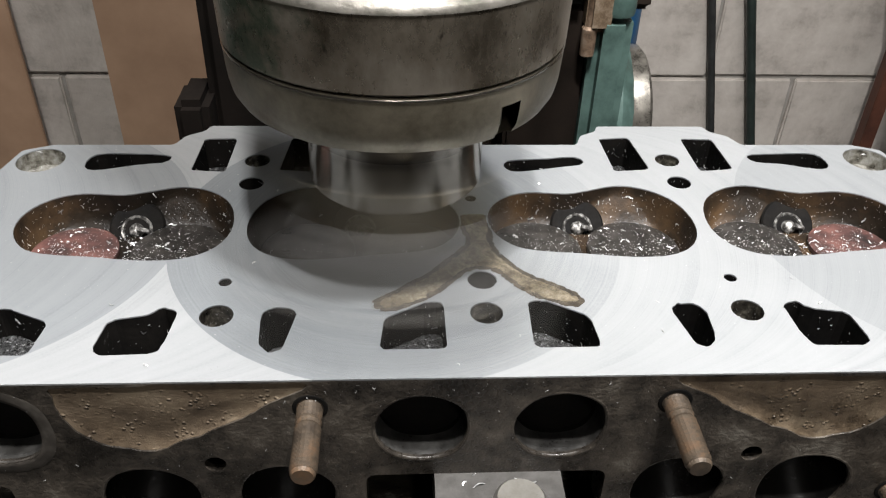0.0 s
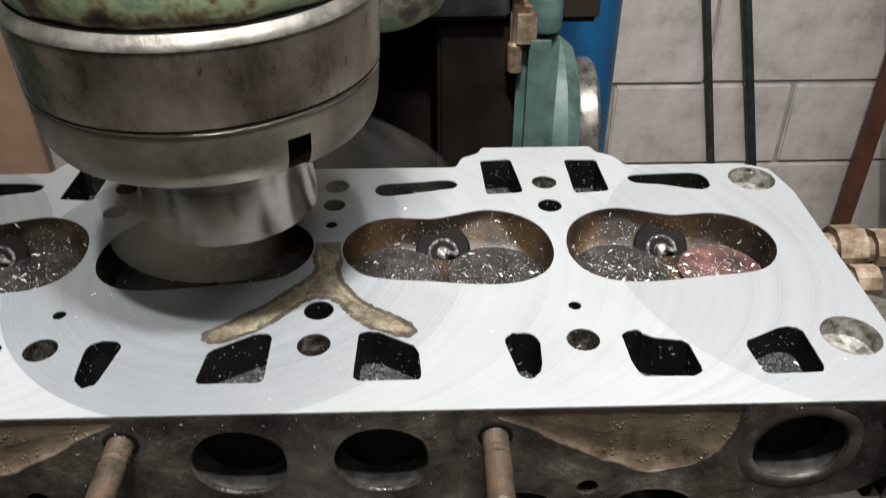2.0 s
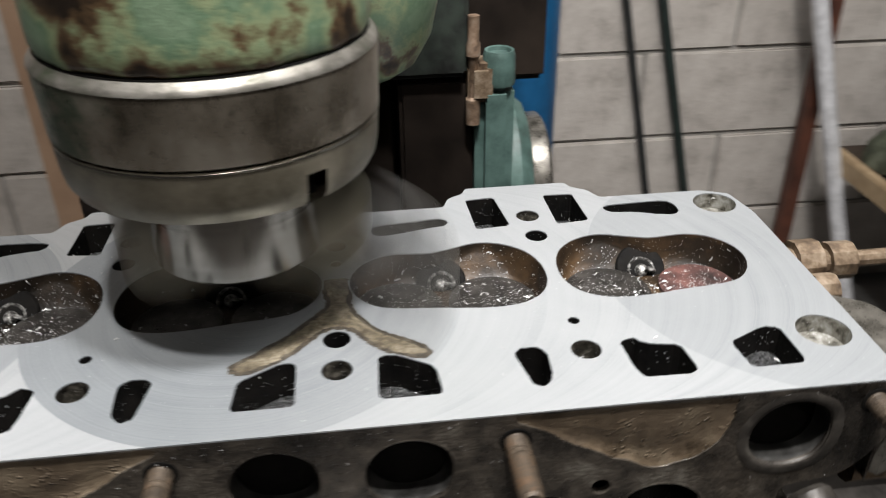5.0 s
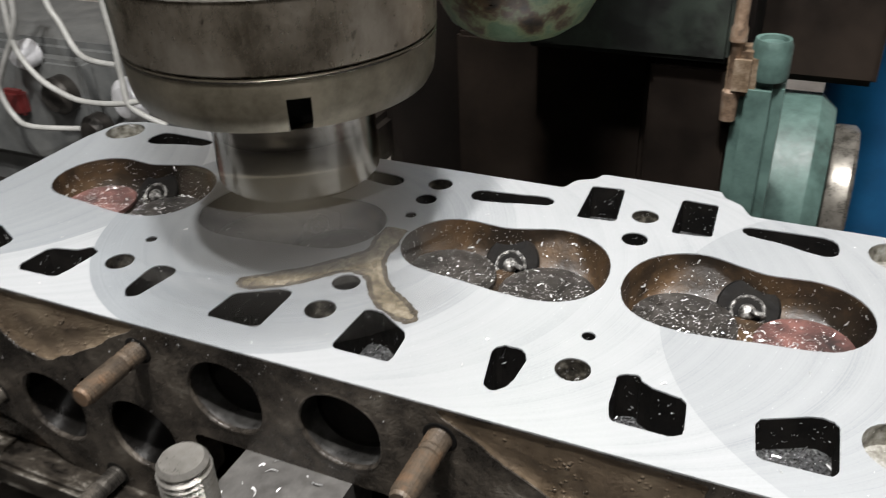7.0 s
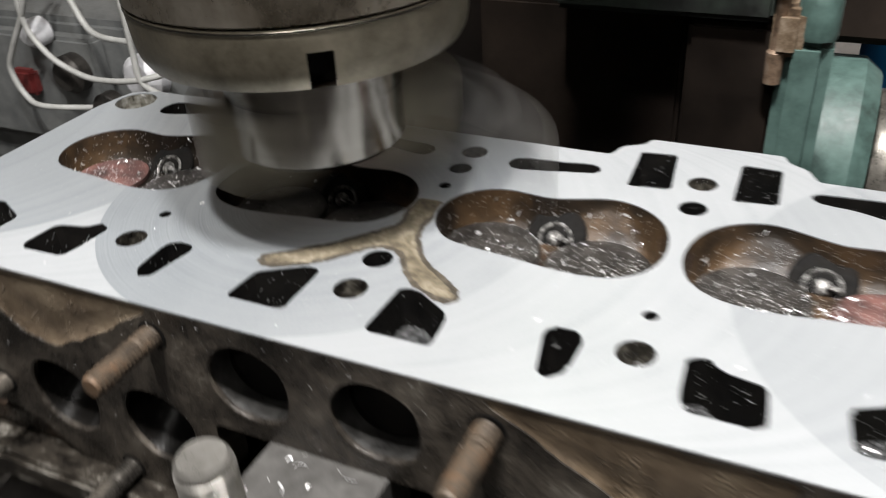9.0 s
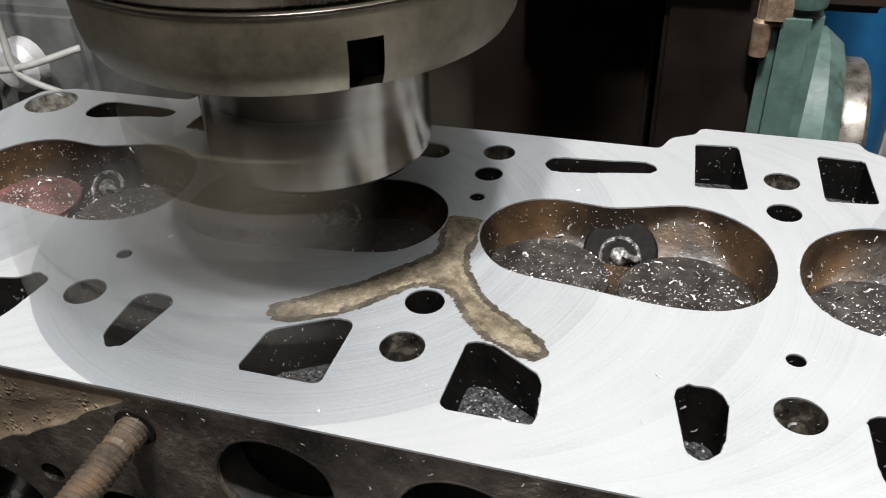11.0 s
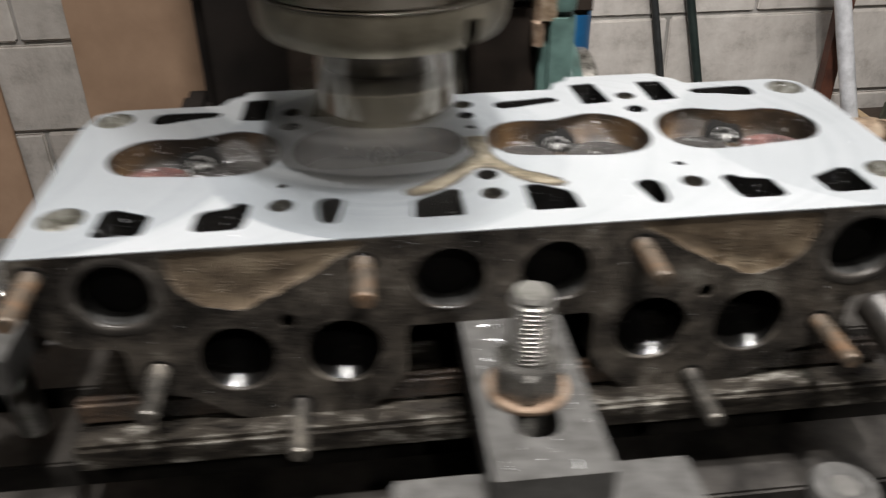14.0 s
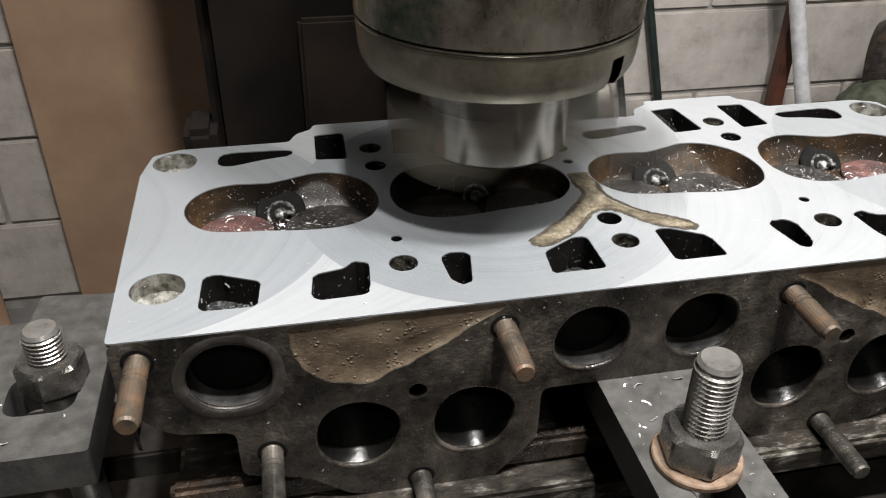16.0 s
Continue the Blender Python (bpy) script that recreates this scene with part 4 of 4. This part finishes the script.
end_clamp = clamp("strap_clamp", (-0.245, 0.0, TABLE_Z), (-0.120, 0.031, -0.036, 0.024), (-0.006, -0.012, 0.022, 0.012), (0.012, 0.007), 0.970, 0.942, 0,
            "wide strap clamp at the end of the head", (-0.115, -0.06, -0.03, 0.022), False,
            [(0.031, -0.036), (0.031, 0.068), (-0.006, 0.072), (-0.009, 0.030), (-0.120, 0.027), (-0.120, -0.036)])
box_part("ledge", (-0.120, -0.0095, 0.0285, 0.058, 0.066, 0.078), M_PLATE, end_clamp, 0.001, label="grey steel ledge beside the strap")
box_part("painted_edge", (-0.120, -0.0100, 0.0268, 0.0283, 0.068, 0.0795), M_CYAN, end_clamp, 0.0004, label="pale green painted edge")

# ---- machine table ----
table = rider(thing("machine_table", (0, 0.02, TABLE_Z), "oily cast milling table with slots", "machine table"))
y = -0.21
while y < 0.05:
    bm = box(bmesh.new(), -0.62, 0.62, y, y + 0.044, -0.045, 0.0, 0.0015)
    part("table_bar", bm, M_TABLE, table)
    y += 0.058
part("table_body", box(bmesh.new(), -0.62, 0.62, -0.215, 0.082, -0.11, -0.022, 0.003), M_TABLE, table)
# supports coloured black so the cavity under the head reads as shaded
for x in (-0.16, 0.16):
    ob = rider(thing("parallel_block", (x, 0.02, TABLE_Z), "parallel under the head, black for the cavity's shade", "block", "parallels"))
    part("block_body", box(bmesh.new(), -0.012, 0.012, -0.040, 0.055, 0, 0.0355, 0.001), M_BLACK, ob)

# ---- spindle of the mill ----
spindle = thing("milling_spindle", (CX, CY, 1.0), "worn steel spindle nose below a chipped green quill", "spindle")
part("upper_ring", lathe([(0.040, 0.0815), (0.0553, 0.0815), (0.0560, 0.0822), (0.0568, 0.1050), (0.0566, 0.1056), (0.0547, 0.1078), (0.0480, 0.1080)], 96), M_CHUCK, spindle, "stained worn steel ring", True)
bm = lathe([(0.030, 0.0616), (0.0500, 0.0616), (0.0524, 0.0624), (0.0542, 0.0655), (0.0549, 0.0690), (0.0553, 0.0738), (0.0557, 0.0800), (0.0557, 0.0810), (0.0500, 0.0810)], 180)
# the key notch, cut through the rim
NOTCH = -51.8
gone = [f for f in bm.faces if f.calc_center_median().z < 0.0735 and f.calc_center_median().xy.length > 0.047
        and abs((math.degrees(math.atan2(f.calc_center_median().y, f.calc_center_median().x)) - NOTCH + 180) % 360 - 180) < 3.4]
bmesh.ops.delete(bm, geom=gone, context="FACES")
low = part("lower_ring", bm, M_RING, spindle, "dull steel ring with a key notch", True)
# black backing gives the notch its inner shade by colour
part("notch", box(bmesh.new(), 0.0440, 0.0470, -0.0048, 0.0048, 0.0623, 0.0780, 0.0003, pose(0, 0, 0, 0, 0, NOTCH)), M_SHADE_GRIME, spindle)
part("worn_edge", lathe([(0.0538, 0.1086), (0.0545, 0.1084), (0.0561, 0.1066), (0.0569, 0.1054), (0.0570, 0.1047)], 96, None, False), M_CHAMFER, spindle, "bright worn chamfer", True)
part("seam_edge", lathe([(0.0555, 0.0806), (0.0559, 0.0804), (0.0559, 0.0799), (0.0556, 0.0796)], 96, None, False), M_HUB, spindle, "", True)
# a black bead stands in for a small shaded nick
nick = part("nick", lathe([(0.0001, -0.0015), (0.0016, 0.0), (0.0001, 0.0015)], 8, pose(0, 0, 0, 0, 0, -14) @ pose(0.0516, 0, 0.0652)), M_SHADE_GRIME, spindle)
bm = lathe([(0.0520, 0.1079), (0.0534, 0.1096), (0.0542, 0.1104), (0.0547, 0.1120), (0.0549, 0.1180), (0.0550, 0.1400), (0.0548, 0.30)], 180)
for v in bm.verts:
    a = math.atan2(v.co.y, v.co.x)
    if 0.1090 < v.co.z < 0.1125:
        v.co.z += 0.0011 * noise.noise((6 * math.cos(a), 6 * math.sin(a), 1.0)) + 0.0006 * noise.noise((25 * math.cos(a), 25 * math.sin(a), 4.0))
part("quill", bm, M_GREEN, spindle, "chipped pale green painted quill", True)
part("grime_line", lathe([(0.0532, 0.1080), (0.0542, 0.1084), (0.0541, 0.1091), (0.0525, 0.1096)], 96, None, False), M_SHADE_GRIME, spindle, "black grime under the paint edge", True)
for ob in list(spindle.children):
    smooth_sharp(ob, 30)

cutter = thing("fly_cutter", (CX, CY, 1.0), "spinning single-point fly cutter with a steel hub", "fly cutter")
smooth_sharp(part("hub", lathe([(0.022, 0.0245), (0.029, 0.0250), (0.031, 0.0270), (0.031, 0.0620), (0.020, 0.0620)], 72), M_HUB, cutter, "polished steel hub"))
bm = prism(round_loop([(-0.044, -0.010), (-0.044, 0.010), (-0.030, 0.017), (0.040, 0.017), (0.051, 0.011), (0.051, -0.011), (0.040, -0.017), (-0.030, -0.017)], 0.006, 4), 0.0215, 0.046)
smooth_sharp(part("arm", bm, M_RING, cutter, "steel tool holder with rounded ends"))
bm = box(bmesh.new(), 0.046, 0.082, -0.0125, 0.0125, 0.012, 0.034, 0.003)
for v in bm.verts:
    if v.co.z > 0.03:
        v.co.z -= (v.co.x - 0.046) * 0.25
smooth_sharp(part("tool_bar", bm, M_PLATE, cutter, "tapered steel tool bar"))
smooth_sharp(part("tool_bit", box(bmesh.new(), 0.078, 0.0845, -0.005, 0.005, 0.0006, 0.024, 0.001), M_BOLT, cutter, "square tool bit"))
for x in (0.056, 0.068):
    part("clamp_screw", lathe([(0.0035, 0.028), (0.0035, 0.034), (0.003, 0.0345)], 16, pose(x, 0, 0)), M_PLATE, cutter)

# ---- machine body behind ----
column = thing("machine_column", (0.0, 0.356, 0.0), "black milling machine column with a slide", "machine column")
# taller and deeper than the visible part, to keep lamp light off the board
part("column_body", box(bmesh.new(), -0.174, 0.107, 0.0, 0.84, 0.0, 2.7, 0.01), M_BODY, column)
part("knee_casting", box(bmesh.new(), -0.15, 0.10, -0.50, 0.0, 0.0, 0.749, 0.008), M_BLACK, column, "black knee casting under the table")
part("slide_cover", box(bmesh.new(), -0.10, 0.045, -0.010, 0.0, 0.4, 0.985, 0.003), M_BLACK, column)
part("side_rail", box(bmesh.new(), 0.050, 0.106, -0.036, 0.0, 0.4, 0.986, 0.003), M_BLACK, column, "black slide rail")
part("top_rail", box(bmesh.new(), -0.035, 0.100, -0.045, 0.0, 0.990, 1.12, 0.004), M_DKGREEN, column, "grimy dark green slide top")
part("head_casting", lathe([(0.006, 0), (0.022, 0.002), (0.031, 0.008), (0.039, 0.022), (0.045, 0.05), (0.047, 0.30)], 48, pose(0.018, -0.206, 1.050)), M_GREEN, column, "chipped green head casting", True)

part("hand_lever", tube([(-0.10, -0.05, 1.20), (-0.155, -0.06, 1.15), (-0.190, -0.07, 1.145), (-0.200, -0.075, 1.19)], 0.011, 12), M_BODY, column, "black hand lever", True)
part("lower_stop", box(bmesh.new(), -0.196, -0.170, -0.02, 0.03, 0.862, 0.905, 0.006), M_BODY, column)
knee = thing("slide_gib", (0.113, 0.33, 0.0), "pale green enamelled casting with a bare steel flange", "machine part")
smooth_sharp(part("upright", box(bmesh.new(), -0.008, 0.021, -0.022, 0.010, 0.5, 0.984, 0.007), M_CYAN, knee))
smooth_sharp(part("cap", lathe([(0.008, 0.981), (0.0115, 0.982), (0.0120, 0.985), (0.0118, 1.003), (0.0105, 1.007), (0.0085, 1.0065), (0.0080, 1.004), (0.001, 1.004)], 24, pose(0.010, -0.010, 0)), M_CYAN, knee, "pale green round cap"))
smooth_sharp(part("grease_block", box(bmesh.new(), -0.014, 0.004, -0.024, 0.004, 0.972, 1.000, 0.004), M_BRASS, knee, "brown grease-caked block"))
smooth_sharp(part("drip_pipe", lathe([(0.002, 0.954), (0.0050, 0.955), (0.0055, 0.974), (0.0040, 0.976), (0.0038, 1.004), (0.0052, 1.006), (0.0050, 1.014), (0.0040, 1.016), (0.0042, 1.034)], 16, pose(-0.010, -0.018, 0)), M_WASHER, knee, "rusty pipe stub"))
smooth_sharp(part("motor_body", lathe([(0.072, -0.008), (0.080, -0.004), (0.080, 0.034), (0.070, 0.046)], 16, pose(0.012, 0.130, 0.842, 0, 90, 0)), M_CYAN, knee))
smooth_sharp(part("flange", lathe([(0.052, 0.0), (0.062, 0.002), (0.063, 0.005), (0.063, 0.017), (0.060, 0.020), (0.030, 0.020)], 48, pose(0.058, 0.130, 0.836, 0, 90, 0)), M_LIP, knee, "bare steel flange"))

box_ob = thing("switch_box", (0.160, 0.51, 0.93), "black switch box fixed above the motor", "switch box")
smooth_sharp(part("box_body", box(bmesh.new(), -0.061, 0.034, -0.04, 0.10, 0.0, 0.30, 0.004), M_BLACK, box_ob))
smooth_sharp(part("box_lid", box(bmesh.new(), -0.058, 0.031, -0.046, -0.0405, 0.006, 0.294, 0.002), M_BLACK, box_ob))

barrel = thing("gas_cylinder", (0.246, 0.93, 0.0), "blue gas cylinder standing before the wall", "gas cylinder")
part("cylinder_body", lathe([(0.06, 0.0), (0.075, 0.01), (0.078, 0.03), (0.078, 0.95), (0.07, 1.02), (0.04, 1.07), (0.02, 1.08)], 48), M_BLUE, barrel, "", True)
part("cylinder_valve", lathe([(0.015, 1.075), (0.018, 1.08), (0.018, 1.12), (0.012, 1.13)], 20), M_PIPE, barrel, "steel valve")

# ---- bolts standing on the table ----
for x, y, h in ((-0.128, -0.092, 0.030), (0.140, -0.105, 0.036)):
    g = rider(thing("table_bolt", (x, y, TABLE_Z), "grey steel bolt standing in a table slot", "bolt", "table bolts"))
    smooth_sharp(part("shank", lathe(thread_profile(0.007, 0.0, h, 0.0018, 0.0007), 20), M_BOLT, g))
    smooth_sharp(part("round_nut", lathe([(0.007, h * 0.55), (0.014, h * 0.55), (0.0145, h * 0.58), (0.0145, h * 0.95), (0.0135, h), (0.004, h)], 36), M_PLATE, g))

# ---- machine standing to the side ----
lm = thing("grey_machine", (-0.85, 0.70, 0.0), "grimy grey machine with knobs and a red switch", "machine")
part("cabinet", box(bmesh.new(), -0.50, 0.16, 0.0, 0.22, 0.0, 0.80, 0.01), M_GREY, lm)
part("control_panel", box(bmesh.new(), -0.40, -0.02, -0.03, 0.0, 0.60, 0.78, 0.006), M_GREY, lm)
part("red_switch", box(bmesh.new(), -0.190, -0.145, -0.05, -0.03, 0.685, 0.727, 0.006), M_DARKRED, lm, "red rocker switch")
for k, (x, z, r) in enumerate(((-0.06, 0.73, 0.03), (-0.11, 0.79, 0.022), (0.0, 0.68, 0.026), (0.09, 0.74, 0.035), (0.13, 0.64, 0.025))):
    smooth_sharp(part("knob", lathe([(r, 0), (r, 0.02), (r * 0.7, 0.03), (r * 0.2, 0.032)], 24, pose(x, -0.03, z, 90, 0, 0)), M_PIPE if k % 2 else M_TABLE, lm))
part("tray", box(bmesh.new(), -0.5, 0.22, -0.12, 0.0, 0.50, 0.53, 0.004), M_TABLE, lm)
smooth_sharp(part("spindle_housing", lathe([(0.07, 0.0), (0.08, 0.01), (0.08, 0.2), (0.05, 0.22)], 32, pose(0.08, 0.12, 0.80)), M_GREY, lm))
for pts in (((-0.90, 0.62, 1.02), (-0.907, 0.62, 0.886), (-0.926, 0.62, 0.836), (-0.970, 0.62, 0.780), (-0.993, 0.62, 0.742), (-0.979, 0.62, 0.702), (-0.943, 0.62, 0.688), (-0.86, 0.66, 0.68)),
            ((-0.915, 0.62, 1.02), (-0.925, 0.62, 0.89), (-0.930, 0.62, 0.819), (-0.906, 0.62, 0.778), (-0.870, 0.62, 0.756), (-0.818, 0.62, 0.744), (-0.730, 0.62, 0.753), (-0.66, 0.66, 0.77)),
            ((-0.86, 0.62, 1.0), (-0.840, 0.62, 0.891), (-0.825, 0.62, 0.860), (-0.799, 0.62, 0.814), (-0.78, 0.66, 0.79)),
            ((-0.738, 0.62, 1.02), (-0.735, 0.62, 0.898), (-0.732, 0.62, 0.844), (-0.734, 0.62, 0.788), (-0.729, 0.62, 0.746), (-0.690, 0.64, 0.715))):
    c = part("white_lead", tube(pts, 0.0045, 8), M_WHITE, smooth=True)
    tagged(c, "slack white cable hanging on the grey machine", "cable", "white cables")

# ---- room ----
WALL_Y = 1.45


def structure(ob):
    ob["kind"] = "structure"
    return ob


structure(part("floor", box(bmesh.new(), -3, 3, -2.5, 2.0, -0.1, 0.0), M_FLOOR))
wall = structure(part("wall_north", box(bmesh.new(), -3, 3, WALL_Y + 0.008, WALL_Y + 0.2, 0, 2.8), M_JOINT))
# unseen sides of the room; their dark tone holds down the fill
structure(part("wall_south", box(bmesh.new(), -3, 3, -2.6, -2.5, 0, 2.8), M_DIM))
structure(part("wall_west", box(bmesh.new(), -3.1, -3, -2.5, 2.0, 0, 2.8), M_DIM))
structure(part("wall_east", box(bmesh.new(), 3, 3.1, -2.5, 2.0, 0, 2.8), M_DIM))
structure(part("ceiling", box(bmesh.new(), -3, 3, -2.5, 2.0, 2.8, 2.9), M_DIM))

# blocks of the wall, each with its joint
def wall_blocks():
    r = random.Random(11)
    shapes = []
    for k in range(4):
        bm = box(bmesh.new(), -0.1955, 0.1955, 0, 0.03, 0.004, 0.196, 0.004)
        for v in bm.verts:
            v.co += Vector((r.uniform(-1, 1), r.uniform(-1, 1), r.uniform(-1, 1))) * 0.0015
        me = bpy.data.meshes.new("block")
        bm.to_mesh(me)
        bm.free()
        me.materials.append(M_WALL)
        shapes.append(me)
    for row in range(0, 9):
        for k in range(-4, 5):
            ob = new("block", shapes[r.randrange(4)])
            ob.parent = wall
            ob.location = (0.4 * k + (0.2 if row % 2 else 0.0) + 0.06, WALL_Y - r.uniform(0, 0.003), 0.03 + 0.2 * row)


# hardboard sheets before the wall
for x0, x1, y, tl in ((-0.575, 0.05, 1.27, "brown hardboard sheet standing behind the column"), (-1.25, -0.755, 1.33, "brown hardboard sheet against the block wall")):
    bd = part("hardboard_sheet", box(bmesh.new(), x0, x1, -0.006, 0.006, 0, 1.7, 0.002), M_BOARD)
    tagged(bd, tl, "board", "hardboard sheets")
    bd.location = (0, y, 0)

# cables and pipe on the wall
for x, y, r, lean, mt in ((0.604, 1.43, 0.008, 0.21, M_CABLE), (0.682, 1.425, 0.010, 0.243, M_DKCABLE)):
    c = part("wall_cable", tube([(x + lean * (0.716 - z), y, z) for z in (2.2, 1.6, 1.1, 0.716, 0.4, 0.02)], r), mt, smooth=True)
    tagged(c, "dark cable hanging aslant down the wall", "cable", "wall cables")
c = part("steel_pipe", tube([(1.132, 1.18, 0.0), (0.952, 1.30, 0.75), (0.66, 1.425, 1.95)], 0.017, 20), M_PIPE, smooth=True)
tagged(c, "galvanised steel pipe leaning against the wall", "pipe")

# rack at the side
rack = thing("storage_rack", (1.0, 1.0, 0.0), "red-painted steel rack with a dark timber shelf", "rack")
for x, y in ((0.06, -0.22), (0.0, 0.34), (0.6, -0.22), (0.6, 0.34)):
    part("post", box(bmesh.new(), x - 0.015, x + 0.015, y - 0.015, y + 0.015, 0, 0.405 if (x, y) == (0.06, -0.22) else 1.9, 0.002), M_OXIDE, rack, "rust-red steel post")
part("shelf_beam", box(bmesh.new(), 0.045, 0.6, -0.245, -0.215, 0.36, 0.404, 0.002), M_OXIDE, rack)
part("shelf_board", box(bmesh.new(), 0.072, 0.6, -0.24, 0.32, 0.412, 0.442, 0.003), M_CRATE, rack)
part("shelf_edging", box(bmesh.new(), 0.045, 0.070, -0.24, 0.32, 0.405, 0.450, 0.003), M_WOOD, rack, "pale timber shelf edging")
crate = thing("wooden_crate", (1.50, 1.17, 0.442), "dark dirty wooden crate on the shelf", "crate")
for k in range(3):
    part("slat", box(bmesh.new(), -0.26, 0.16, -0.11, -0.098, 0.01 + 0.11 * k, 0.105 + 0.11 * k, 0.003), M_CRATE, crate)
    part("slat", box(bmesh.new(), -0.272, -0.26, -0.11, 0.12, 0.01 + 0.11 * k, 0.105 + 0.11 * k, 0.003), M_CRATE, crate)
part("crate_floor", box(bmesh.new(), -0.26, 0.16, -0.098, 0.12, 0.0, 0.012, 0.002), M_CRATE, crate)
motor = thing("old_motor", (1.24, 1.20, 0.442), "grimy old electric motor lying on the shelf", "motor")
smooth_sharp(part("casing", lathe([(0.05, -0.1), (0.10, -0.09), (0.11, -0.07), (0.11, 0.07), (0.10, 0.09), (0.05, 0.1)], 32, pose(0, 0, 0.11, 80, 0, 40)), M_CAST, motor, "dirty round casing"))
smooth_sharp(part("end_cap", lathe([(0.03, 0.1), (0.07, 0.1), (0.075, 0.115), (0.045, 0.13), (0.02, 0.132)], 32, pose(0, 0, 0.11, 80, 0, 40)), M_CAST, motor, "dark end cap"))
bm = lathe([(0.01, 0.07), (0.05, 0.065), (0.10, 0.05), (0.13, 0.02), (0.14, 0.0)], 40, pose(1.13, 1.16, 0.445) @ Matrix.Diagonal((0.45, 0.8, 1.5, 1)), False)
for v in bm.verts:
    v.co.z = max(0.4505, v.co.z + 0.03 * noise.noise(v.co * 22))
    v.co += 0.02 * Vector((noise.noise(v.co * 15), noise.noise(v.co * 17 + Vector((5, 0, 0))), 0))
rag = part("rag", bm, M_RAG, smooth=True)
tagged(rag, "crumpled grey-green rag on the shelf", "rag")

def motions():
    times = [k * 0.5 for k in range(33)]
    for ob, (x, y, z) in RIDERS:
        walk(ob, [(t, pose(x + FEED * t, y, z)) for t in times])
    # the cutter's heading at each half second; about seven turns a second, clockwise from above
    heads = [-90, 120, -30, 180, 60, -40, 180, -10, -150, 110, 0, -120, 120, 0, -60, 140, 0, 180, 50, -90, 140, 20, -110, -20, 195, 30, -150, 70, -100, 150, -35, 185, 10]
    rows, a = [(0.0, heads[0])], heads[0]
    for k in range(1, 33):
        step = (heads[k] - a) % 360 - 360
        while step > -1050:
            step -= 360
        if step < -1300:
            step += 360
        rows += [((k - 1) * 0.5 + j / 30, a + step * j / 15) for j in range(1, 16)]
        a += step
    walk(cutter, [(t, pose(CX, CY, 1.0, 0, 0, d)) for t, d in rows])


wall_blocks()
motions()
